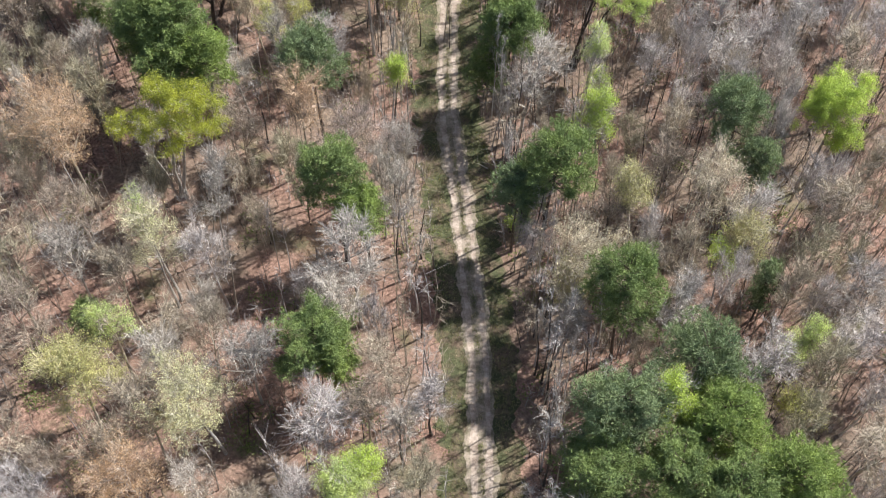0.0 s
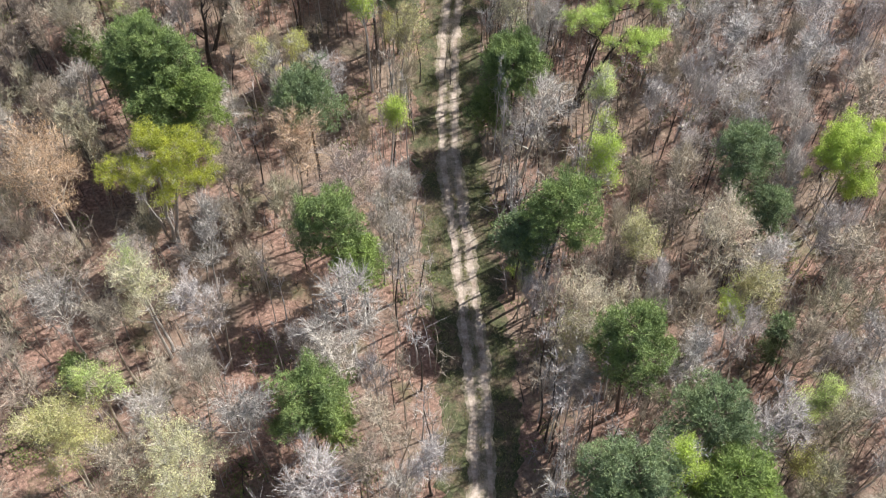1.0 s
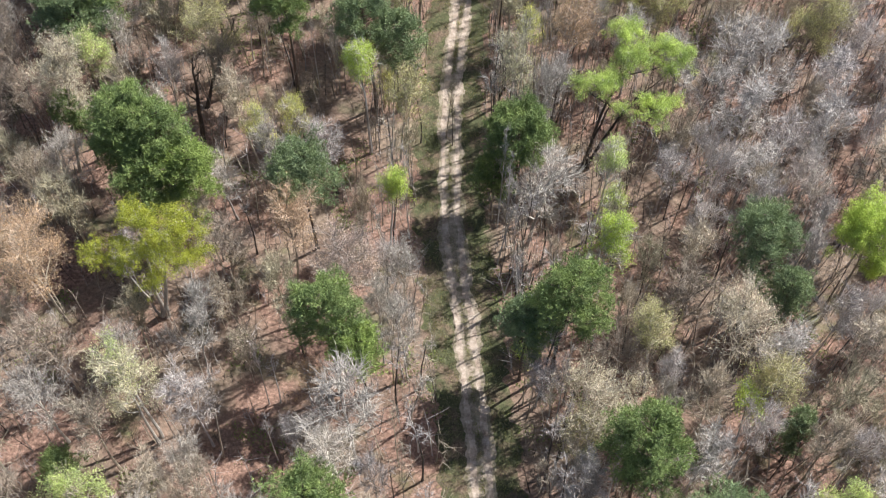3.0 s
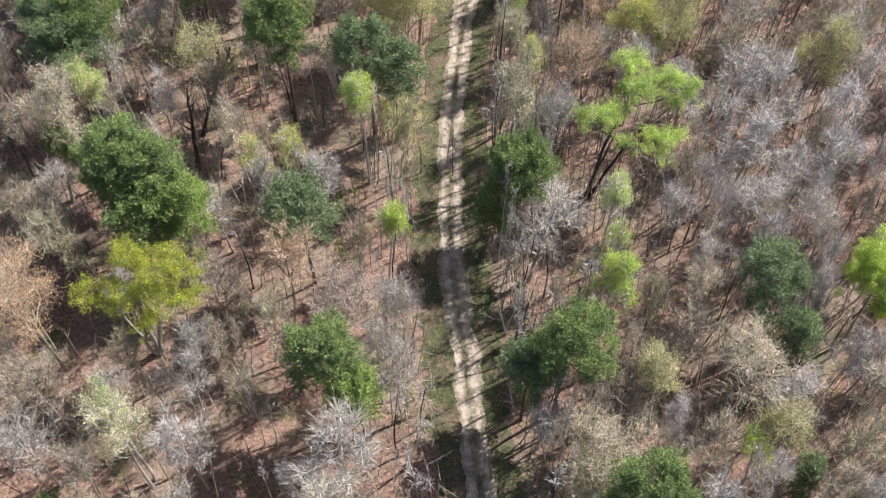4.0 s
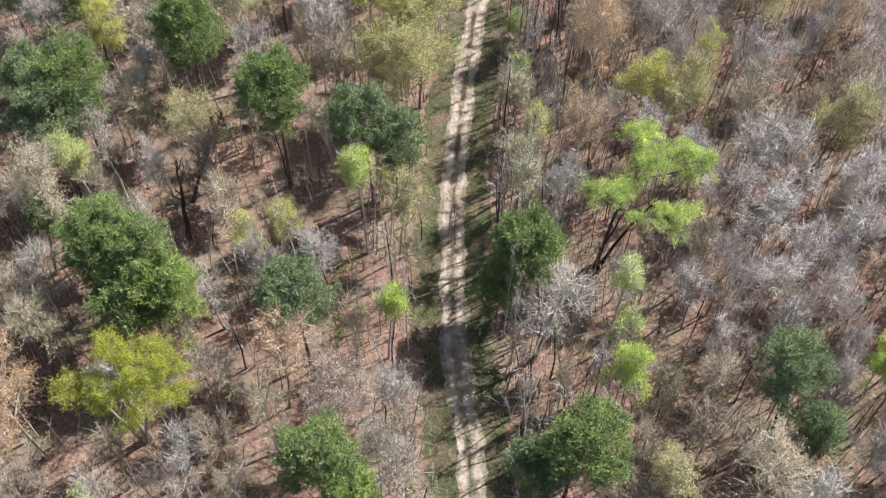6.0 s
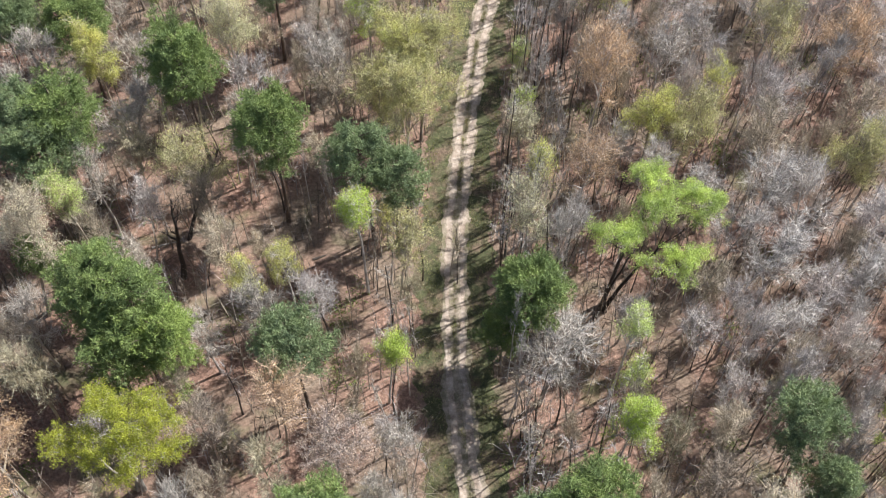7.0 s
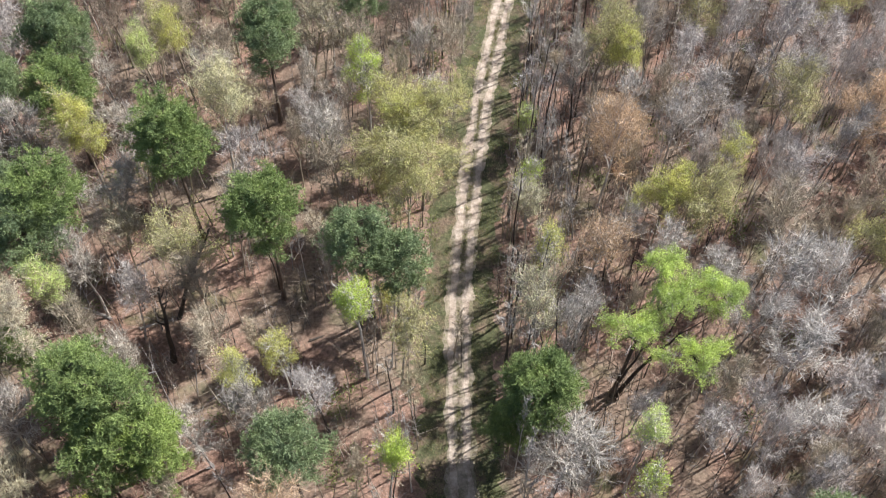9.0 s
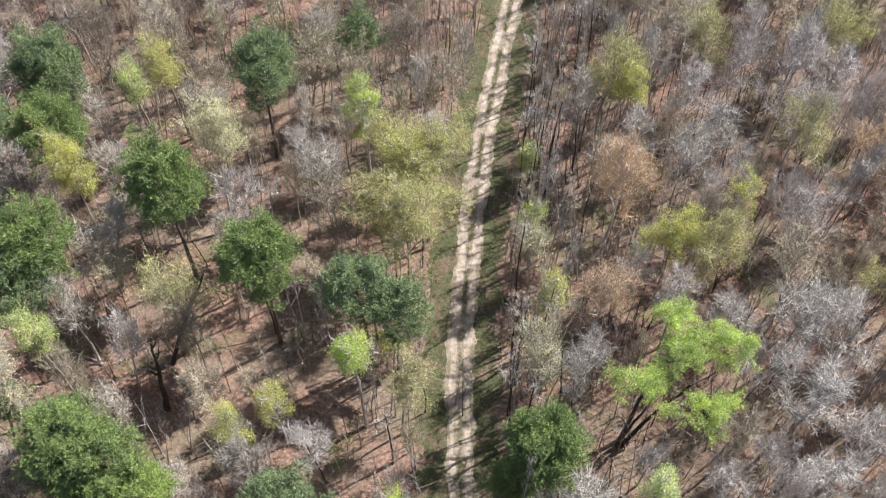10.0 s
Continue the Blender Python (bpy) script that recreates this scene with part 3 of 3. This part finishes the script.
plant(pine, 31.7, 76.0, 19.0, 3.4, "pine_blue")
plant(pine, 33.6, 60.2, 10.6, 1.3, "pine_blue", 0.3)
plant(pine, 23.9, 47.4, 18.6, 4.5, "pine_blue", full=0.75)
plant(pine, 16.1, 43.0, 20.0, 4.2, "pine_blue")
plant(pine, 25.0, 41.8, 18.0, 4.6, "pine_bright")
plant(pine, 13.4, 37.0, 16.5, 4.2, "pine")
plant(pine, 19.4, 38.0, 17.0, 4.0, "pine")
plant(pine, 31.6, 35.8, 16.5, 4.5, "pine_bright")
plant(pine, 26.0, 34.0, 17.5, 4.5, "pine")
plant(pine, -30.6, 89.4, 20.5, 4.4, "pine")
plant(pine, -34.6, 90.2, 20.5, 4.2, "pine")
plant(pine, -27.5, 86.6, 17.0, 4.0, "pine_bright")
plant(pine, -31.6, 85.8, 16.5, 4.2, "pine")
plant(pine, -35.5, 94.6, 16.0, 3.5, "pine_blue")
plant(pine, -43.2, 108.6, 19.5, 4.6, "pine_blue")
plant(pine, -41.0, 112.6, 21.5, 4.2, "pine")
plant(pine, -46.5, 113.5, 18.5, 4.0, "pine_blue")
plant(pine, -21.3, 136.2, 19.5, 4.2, "pine_blue")
plant(pine, -46.6, 137.5, 18.5, 5.0, "pine_blue")
plant(pine, -43.5, 129.6, 17.5, 4.4, "pine")
plant(pine, -51.0, 131.0, 18.0, 4.5, "pine_blue")
plant(pine, -10.8, 145.0, 16.0, 2.8, "pine_blue", full=0.7)
plant(pine, -42.0, 99.5, 12.5, 2.2, "pine")
plant(pine, -38.5, 97.0, 9.0, 2.0, "pine")
plant(pine, -36.5, 56.5, 9.0, 2.0, "pine", full=0.7)

plant(pine, 33.8, 73.4, 14.5, 2.6, "pine_blue", full=0.8)

# ---- the wood: trees in young leaf ----
plant(leafy, -13.8, 66.6, 9.5, 1.2, "orange", leaves=1.6, bole=0.3)
plant(leafy, 35.2, 46.5, 9.0, 2.0, "ochre", "brown", leaves=0.5)
plant(leafy, 43.0, 79.0, 17.0, 4.3, "lime", "brown", leaves=1.7, spread=0.8)
plant(leafy, -6.3, 87.0, 12.8, 1.6, "lime", leaves=1.3, spread=1.3)
plant(leafy, 17.0, 83.4, 14.0, 1.4, "lime", leaves=0.5, spread=1.4)
plant(leafy, 15.4, 78.0, 16.0, 1.9, "lime", leaves=1.4, spread=1.3)
plant(leafy, 16.9, 87.8, 17.0, 1.6, "fresh", leaves=0.8, spread=1.4)
bough_tree(-31.0, 77.6, 19, "yellow", "white", [(3.4, -1.4, 17.8, 2.3), (-3.2, -1.9, 15.0, 1.7), (-1.2, -1.6, 15.6, 1.5), (1.2, 0.1, 18.0, 2.1), (5.9, -0.5, 16.6, 2.0), (5.6, -3.4, 15.2, 1.7), (1.0, -2.9, 16.2, 1.6), (3.6, -3.0, 16.4, 1.8), (4.4, 0.9, 17.0, 1.7), (2.6, -4.4, 14.2, 1.5), (-0.4, -3.4, 14.6, 1.3), (7.0, -2.2, 15.0, 1.4), (0.2, 1.2, 16.6, 1.6)], [(3.2, -1.0, 15.0, 0.24), (1.2, -0.4, 14.5, 0.22), (-1.6, -1.2, 12.5, 0.16)], "wide-crowned broadleaf tree in yellow-green spring leaf")
PLANTED += [(-29, 77, 4.2), (-25.5, 76, 2.6), (-33.5, 76, 2.2)]
bough_tree(16.2, 98.4, 18, "lime_pale", "dark", [(3.6, 4.8, 17.6, 2.2), (0.4, -1.1, 15.0, 2.1), (-1.4, 0.4, 14.0, 1.1), (1.8, -0.6, 15.2, 1.7), (4.8, 1.4, 16.8, 2.2), (3.4, 1.8, 16.4, 1.6), (7.2, 2.8, 17.0, 2.1), (9.6, 1.9, 16.2, 1.8), (8.3, 0.9, 15.4, 1.0), (6.2, -3.1, 13.2, 2.2), (8.3, -2.0, 13.4, 1.3), (3.0, -2.7, 13.0, 1.0)], [(3.4, 2.6, 13.5, 0.26), (5.4, 0.4, 12.5, 0.24), (2.2, -0.6, 12.0, 0.2)], "wide open tree in fresh light-green leaf with leaning dark trunks", 1.25)
PLANTED += [(17, 98, 2.2), (21, 99.5, 4.4), (24.5, 100, 2.5)]
leaning_trunk(-30.0, 107.6, 4.8, 4.6, 11.0, 0.24, "dark", "leaning dark leafless tree above fallen leaves")
leaning_trunk(-29.6, 102.6, 0.9, 0.6, 13.5, 0.32, "dark", "upright dark half-dead tree with short bare limbs")
PLANTED += [(-29.0, 103.5, 2.4), (-28, 109.5, 2.5)]
plant(leafy, -29.1, 62.2, 16.8, 2.9, "cream", "white", leaves=0.6, spread=0.9)
plant(leafy, -29.0, 63.0, 17.2, 1.4, "fresh", "white", leaves=0.6, spread=1.2)
plant(leafy, -22.0, 44.8, 15.8, 4.0, "cream", leaves=1.3)
plant(leafy, -35.0, 47.4, 16.0, 4.8, "olive", "tan", leaves=1.1)
plant(leafy, -31.7, 51.5, 18.4, 1.7, "fresh", "tan", leaves=0.8, spread=1.2)
plant(leafy, -9.7, 37.5, 13.0, 2.8, "fresh", leaves=1.2)
plant(leafy, -7.0, 38.1, 13.0, 1.9, "lime", leaves=1.4)
plant(leafy, -27.7, 37.7, 14.0, 3.8, "orange", leaves=0.9)
plant(leafy, 21.4, 43.6, 19.0, 1.7, "lime", leaves=1.4, spread=1.2)
plant(leafy, 34.6, 54.1, 14.8, 2.1, "fresh", "tan", leaves=1.0, bole=0.2)
plant(leafy, 31.7, 64.0, 13.6, 2.3, "olive", leaves=0.9)
plant(leafy, 29.5, 62.5, 11.5, 1.5, "lime", leaves=0.6)
plant(leafy, 20.9, 68.2, 17.0, 2.0, "olive", leaves=1.1, spread=1.0)
plant(leafy, 12.9, 61.6, 14.0, 4.2, "tan", "tan", leaves=0.8, spread=0.7)
plant(leafy, 13.6, 59.6, 11.5, 2.2, "olive", "tan", leaves=1.0)
plant(leafy, 28.0, 68.4, 17.4, 4.0, "tan", "tan", leaves=0.3, spread=0.9)
plant(leafy, -40.3, 75.4, 20.0, 5.2, "orange", "tan", leaves=0.6, spread=0.7)
plant(leafy, -16.5, 81.2, 16.4, 2.8, "orange", "brown", leaves=0.5, spread=1.0)
plant(leafy, -11.4, 77.0, 15.2, 3.6, "rose", "grey", leaves=0.7)
plant(leafy, -38.9, 103.2, 16.2, 1.9, "fresh", "tan", leaves=1.0, spread=1.1)
plant(leafy, -44.0, 97.6, 19.8, 4.0, "tan", "tan", leaves=0.8)
plant(leafy, -9.0, 100.6, 19.0, 1.9, "lime", "grey", leaves=1.2, spread=1.2)
plant(leafy, -5.4, 99.6, 14.5, 2.4, "olive", "grey", leaves=0.9, spread=1.1)
plant(leafy, -5.3, 107.6, 6.5, 1.3, "ochre", leaves=0.8, bole=0.15)
plant(leafy, 14.3, 108.8, 17.0, 3.2, "orange", "mauve", leaves=0.5, spread=0.9)
plant(leafy, 16.4, 120.8, 18.6, 3.9, "orange", "mauve", leaves=0.95, spread=0.8)
plant(leafy, 22.4, 116.2, 15.0, 2.9, "ochre", "brown", leaves=0.9)
plant(leafy, 26.2, 115.0, 15.0, 3.4, "olive", "brown", leaves=0.9)
plant(leafy, 42.6, 109.9, 15.6, 3.4, "olive", "brown", leaves=1.2)
plant(leafy, -28.4, 109.2, 16.0, 3.8, "olive", "tan", leaves=0.5, spread=0.7)
plant(leafy, -19.7, 94.6, 13.5, 1.7, "ochre", leaves=0.7, spread=0.5)
plant(leafy, -17.0, 98.6, 12.0, 1.5, "ochre", leaves=0.7, spread=0.6)
plant(leafy, -39.8, 122.8, 18.0, 2.4, "ochre", "tan", leaves=1.3, spread=0.8)
plant(leafy, -25.4, 125.4, 18.2, 3.8, "cream", "white", leaves=0.9)
plant(leafy, -6.2, 128.8, 15.8, 2.8, "olive", "brown", leaves=1.0)
plant(leafy, -3.4, 122.6, 17.5, 5.0, "olive", "brown", leaves=1.6, spread=0.7)
plant(leafy, -5.6, 124.0, 18.0, 3.2, "ochre", "brown", leaves=0.6, spread=0.7)
plant(leafy, -7.2, 121.0, 16.0, 3.4, "olive", "brown", leaves=1.0)
plant(leafy, -4.8, 115.0, 18.5, 4.8, "olive", "tan", leaves=1.0, spread=0.8)
plant(leafy, 8.5, 120.0, 12.0, 1.1, "lime", leaves=0.6, spread=1.4)
plant(leafy, 9.4, 130.0, 9.0, 1.4, "fresh", leaves=0.7)
plant(leafy, 9.3, 109.8, 15.6, 1.5, "ochre", leaves=0.8, spread=1.0)
plant(leafy, 8.4, 100.2, 18.8, 2.3, "cream", "white", leaves=0.45, spread=1.4)
plant(leafy, 8.3, 116.8, 12.0, 1.8, "cream", "white", leaves=0.4, spread=1.2)
plant(leafy, 39.2, 130.0, 15.0, 3.8, "olive", "grey", leaves=0.5)
plant(leafy, 46.6, 127.8, 17.0, 3.4, "orange", "brown", leaves=0.9)
plant(leafy, -34.6, 134.4, 17.0, 1.9, "fresh", "tan", leaves=0.8)
plant(leafy, -31.8, 138.8, 16.0, 2.0, "ochre", "tan", leaves=1.0)
plant(leafy, -9.6, 133.2, 15.2, 2.2, "lime", leaves=0.9, spread=1.0)
plant(leafy, 17.4, 137.8, 17.4, 3.2, "olive", "brown", leaves=1.1)
plant(leafy, 21.3, 136.2, 16.0, 2.0, "ochre", "brown", leaves=1.1)
plant(leafy, 31.0, 146.0, 13.5, 3.6, "olive", "grey", leaves=0.6)
plant(leafy, 45.5, 147.0, 14.0, 4.0, "olive", "brown", leaves=1.1)
plant(leafy, 8.8, 72.0, 4.2, 1.0, "lime", leaves=0.9, bole=0.1)
plant(leafy, 30.3, 122.0, 15.0, 1.6, "ochre", "mauve", leaves=0.6)

# ---- the wood: larger bare trees ----
plant(bare, -8.8, 59.6, 16.0, 5.0, "white", 2)
plant(bare, -10.6, 56.4, 13.5, 3.6, "grey", 0)
plant(bare, -38.4, 62.5, 16.5, 3.6, "grey", 4)
plant(bare, -24.9, 69.6, 16.0, 3.2, "white", 1)
plant(bare, -23.6, 62.0, 14.5, 3.2, "mauve", 7)
plant(bare, -4.4, 78.2, 12.2, 2.6, "white", 0)
plant(bare, -4.0, 69.6, 13.5, 2.8, "grey", 2)
plant(bare, -6.6, 71.5, 15.0, 2.6, "grey", 5)
plant(bare, 11.4, 55.0, 13.5, 3.8, "white", 5)
plant(bare, 30.1, 50.1, 14.2, 3.9, "mauve", 2)
plant(bare, 9.2, 86.8, 15.0, 4.2, "white", 2)
plant(bare, 20.4, 62.6, 12.8, 1.5, "white", 6)
plant(bare, 34.0, 107.2, 15.4, 4.2, "grey", 0)
plant(bare, 38.5, 104.5, 14.5, 4.2, "grey", 4)
plant(bare, 33.3, 91.8, 13.8, 4.0, "grey", 2)
plant(bare, 27.0, 83.7, 12.0, 3.4, "mauve", 7)
plant(bare, 43.5, 95.0, 14.0, 4.2, "grey", 5)
plant(bare, 39.0, 133.4, 16.0, 3.6, "grey", 1)
plant(bare, -3.3, 140.6, 16.0, 4.2, "white", 0)
plant(bare, -1.0, 134.0, 13.0, 3.2, "white", 5)
plant(bare, 0.0, 141.5, 13.0, 3.0, "tan", 4)
plant(bare, 1.6, 148.0, 13.5, 3.0, "white", 0)
plant(bare, 2.8, 154.5, 14.0, 3.2, "tan", 5)
plant(bare, -2.4, 128.6, 12.0, 2.4, "tan", 1)
plant(bare, -32.0, 128.0, 13.5, 2.8, "white", 6)
plant(bare, -23.0, 116.5, 14.0, 2.2, "white", 3)
plant(bare, 11.6, 99.6, 15.0, 2.0, "grey", 6)
plant(bare, 9.4, 66.6, 11.0, 2.8, "mauve", 4)
plant(bare, -5.2, 51.0, 11.5, 3.0, "tan", 2)
plant(bare, -26.0, 106.5, 14.0, 3.0, "tan", 0)

# ---- the wood: the rest of the bare trees, with a few openings where the floor shows ----
OPENINGS = [(-18.6, 65, 5.6), (-19.5, 58.5, 4.2), (24, 84.5, 5.4), (-13.6, 103.5, 5.0), (-21.5, 107.5, 5.2), (-27.5, 106.5, 2.6), (-25.6, 117, 3.2), (-27.8, 114, 3.5), (-18.8, 84, 3.0), (-26.3, 99.3, 3.5), (28, 71.5, 3.0), (-2.0, 100, 3)]
rng = random.Random(7)


def free(x, y, r, k):
    dx = x - track_x(y)
    if -4.2 - 0.2 * r < dx < 7.0 + 0.5 * r:
        return False
    if any((x - a) ** 2 + (y - b) ** 2 < c * c for a, b, c in OPENINGS):
        return False
    return all((x - a) ** 2 + (y - b) ** 2 > (k * (r + (c if c > 1.1 else 0))) ** 2 for a, b, c in PLANTED)


for i in range(124):
    # slim poles crowd the eastern edge of the track, a few stand on the western one
    y = 34 + 1.08 * i + rng.uniform(-0.6, 0.6)
    for dx in (rng.uniform(4.7, 8.5), rng.choice((rng.uniform(-8.5, -5), rng.uniform(8, 13)))):
        x = track_x(y) + dx
        if all((x - a) ** 2 + (y - b) ** 2 > 0.9 for a, b, _ in PLANTED):
            plant(bare, x, y, rng.uniform(12, 17.5), 1.01, rng.choice(("tan", "grey", "mauve")), rng.choice((8, 9, 10)))
for a, b, c in OPENINGS:
    for _ in range(3):
        plant(bare, a + rng.uniform(-c, c) * 1.1, b + rng.uniform(-c, c) * 1.1, rng.uniform(9, 15), 0.9, rng.choice(("brown", "mauve", "dark")), rng.choice((8, 9, 10)))
REST = []
for _ in range(12000):
    x, y = rng.uniform(-82, 86), rng.uniform(30, 169)
    if not max(-0.23 * y - 36, -63) < x < min(0.23 * y + 37, 63):
        continue
    r = rng.choice((2.4, 3.0, 3.4, 3.8, 4.2, 4.8))
    if not free(x, y, r, 0.66 if x > 10 else 0.69):
        continue
    east = x > 12 and rng.random() < min(1.0, (x - 5) / 25)
    colour = rng.choice(("grey", "mauve", "mauve", "tan", "mauve", "moss" if y < 85 else "grey")) if east else rng.choice(("ash", "tan", "moss", "mauve", "tan", "white", "brown"))
    PLANTED.append((x, y, r))
    REST.append((abs(x), x, y, rng.uniform(12, 16) * (0.8 + r * 0.06), r, colour, rng.randrange(8)))
REST.sort()
for _, x, y, height, r, colour, form in REST[:75]:
    bare(x, y, height, r, colour, form)


def distant_wood(trees):
    """The bare trees farthest from the track, as one mass."""
    names = ["grey", "mauve", "tan", "brown", "white", "moss", "ash"]
    verts, faces, slots = [], [], []
    for _, x, y, height, r, colour, form in trees:
        m = np.array(place(x, y, (x * 37 + y * 91) % 360, r / 4, height / 16))
        trunk, limb_s, twig_s = form_of(form)
        for s in (trunk, *limb_s, twig_s):
            o = len(verts)
            v = np.array([tuple(p) for p in s.v]) @ m[:3, :3].T + m[:3, 3]
            verts.extend(map(tuple, v))
            faces.extend(tuple(i + o for i in f) for f in s.f)
            slots.extend([names.index(colour)] * len(s.f))
    tagged(link("distant_wood", verts, faces, [BARK[n] for n in names], slots=slots), "bare grey and brown trees of the deeper wood", "woodland", kind="stuff")


distant_wood(REST[75:])


def outer_wood():
    """The wood around and beyond, coarser, so that the track runs through closed forest on all sides."""
    dice = random.Random(77)
    trunk, limb_s, twig_s, _ = branching(300, 16, 4.4, 0.4, 7, 2, 50, 0.7, 0.05, 3.2)
    one = joined((trunk, *limb_s, twig_s))
    v = np.array([tuple(p) for p in one.v])
    verts, faces, slots, names = [], [], [], ["grey", "brown", "tan", "mauve"]
    for gx in range(-105, 110, 10):
        for gy in range(-60, 235, 10):
            x, y = gx + dice.uniform(-3.2, 3.2), gy + dice.uniform(-3.2, 3.2)
            dx = x - track_x(y)
            if (28 < y < 172 and max(-0.23 * y - 37, -64) < x < min(0.23 * y + 38, 64)) or -7 < dx < 8 or x * x + (y - 70) ** 2 > 19000:
                continue
            m = np.array(place(x, y, dice.uniform(0, 360), dice.uniform(0.7, 1.15), dice.uniform(0.75, 1.05)))
            o = len(verts)
            verts.extend(map(tuple, v @ m[:3, :3].T + m[:3, 3]))
            faces.extend(tuple(i + o for i in f) for f in one.f)
            slots.extend([dice.randrange(4)] * len(one.f))
    tagged(link("outer_wood", verts, faces, [BARK[n] for n in names], slots=slots), "bare woodland that closes in all round", "woodland", kind="stuff")


outer_wood()


# ---- undergrowth ----
def saplings(count):
    """Thin saplings and brush under the trees, past counting."""
    dice, r = random.Random(21), Shape()
    names = ["brown", "mauve", "tan", "dark"]
    slots = []
    while count:
        x, y = dice.uniform(-75, 80), dice.uniform(30, 170)
        dx = x - track_x(y)
        if -3.6 < dx < 4.2 or not max(-0.23 * y - 36, -63) < x < min(0.23 * y + 37, 63):
            continue
        if any((x - p) ** 2 + (y - q) ** 2 < (0.8 * w) ** 2 for p, q, w in OPENINGS) and dice.random() < 0.75:
            continue
        if x < 0 and dice.random() < 0.4:
            continue
        count -= 1
        before, h = len(r.f), dice.choice((1.5, 2.5, 4.0, 6.0, 8.0)) * dice.uniform(0.7, 1.3)
        a = Vector((x, y, relief(x, y) - 0.1))
        top = a + Vector((dice.gauss(0, 0.08) * h, dice.gauss(0, 0.08) * h, h))
        r.spike(a, top, 0.025 + 0.007 * h)
        for _ in range(15):
            p = a.lerp(top, dice.uniform(0.25, 0.97))
            d = Vector((dice.gauss(0, 1), dice.gauss(0, 1), dice.gauss(0.9, 0.5))).normalized()
            r.blade(p, p + d * h * dice.uniform(0.16, 0.42), 0.024, dice)
        slots += [dice.choice((0, 0, 1, 2, 3))] * (len(r.f) - before)
    tagged(link("brush", r.v, r.f, [BARK[n] for n in names], slots=slots), "thin leafless saplings and brush on fallen leaves", "undergrowth", kind="stuff")


def low_green(count):
    """Green honeysuckle and briar in low patches under the trees."""
    dice, r = np.random.default_rng(5), Shape()
    spots = []
    while len(spots) < count:
        x, y = dice.uniform(-60, 65), dice.uniform(32, 168)
        dx = x - track_x(y)
        edge = -7.5 < dx < 8.5
        if -4.0 < dx < 4.2 or noise.noise(Vector((x * 0.13, y * 0.13, 4))) < (0.05 if edge else 0.28):
            continue
        n = int(dice.integers(15, 45))
        spots += [(x + a, y + b, relief(x, y) + abs(z)) for a, b, z in dice.normal(0, 1, (n, 3)) * (0.55, 0.55, 0.4)]
    r.leaves(np.array(spots), 0.22, dice)
    tagged(link("low_greenery", r.v, r.f, LEAF["shrub"]), "low green briar and honeysuckle on the forest floor", "undergrowth", kind="stuff")


def grass(count, leaf, seed, label):
    """Grass blades on the verges and the crown of the track."""
    dice, r = random.Random(seed), Shape()
    while count:
        y = dice.uniform(34, 168)
        dx = dice.choice((dice.uniform(-4.6, -1.4), dice.uniform(1.4, 4.4), dice.gauss(0, 0.16)))
        x = track_x(y) + dx
        if noise.noise(Vector((x * 0.4, y * 0.4, seed))) < -0.05:
            continue
        count -= 1
        a = Vector((x, y, 0.03))
        d = Vector((dice.gauss(0, 0.5), dice.gauss(0, 0.5), 1)).normalized()
        r.blade(a, a + d * dice.uniform(0.15, 0.4), 0.03, dice)
    tagged(link("verge_grass", r.v, r.f, LEAF[leaf]), label, "grass", kind="stuff")


saplings(9000)
low_green(26000)
grass(16000, "grass", 3, "short green grass of the track verges")
grass(9000, "straw", 9, "dry straw-coloured grass of the track verges")


# ---- fallen trunks ----
def fallen_log(x, y, length, turn, thick, wood, label):
    """A fallen trunk with a few broken branch stubs, lying on the leaves."""
    dice, s = random.Random(int(x * 7 + y * 13)), Shape()
    pts = bent(dice, Vector((0, 0, thick * 0.8)), Vector((1, 0, 0)), length, 5, 0.0, 0.05)
    s.tube(pts, [thick * (1.1 - 0.14 * i) for i in range(6)], 7)
    ob = stand("fallen_log", label, "log", pose(x, y, relief(x, y), 0, 0, turn), "fallen logs of the wood")
    body = link("log_trunk", s.v, s.f, BARK[wood], ob)
    for _ in range(3):
        st = Shape()
        p, _ = along(pts, dice.uniform(0.4, 0.95))
        st.spike(p, p + Vector((dice.uniform(0.2, 0.6), dice.gauss(0, 0.7), dice.uniform(0.2, 0.8))), thick * 0.35)
        link("branch_stub", st.v, st.f, BARK[wood], body)
    return ob


PALE = "pale barkless fallen trunk lying on dead leaves"
DARK = "dark rotting fallen trunk lying on dead leaves"
fallen_log(-37.3, 107.6, 6.0, 150, 0.16, "white", PALE)
fallen_log(-34.0, 106.4, 4.0, 20, 0.14, "white", PALE)
fallen_log(-24.6, 98.0, 3.2, -50, 0.12, "white", PALE)
fallen_log(14.6, 56.2, 3.4, 35, 0.14, "white", PALE)
fallen_log(5.4, 81.6, 2.6, 140, 0.07, "white", PALE)
fallen_log(-15.5, 105.0, 6.5, 25, 0.15, "dark", DARK)
fallen_log(25.0, 104.0, 3.5, 15, 0.12, "white", PALE)
fallen_log(27.0, 87.5, 7.0, 40, 0.15, "dark", DARK)
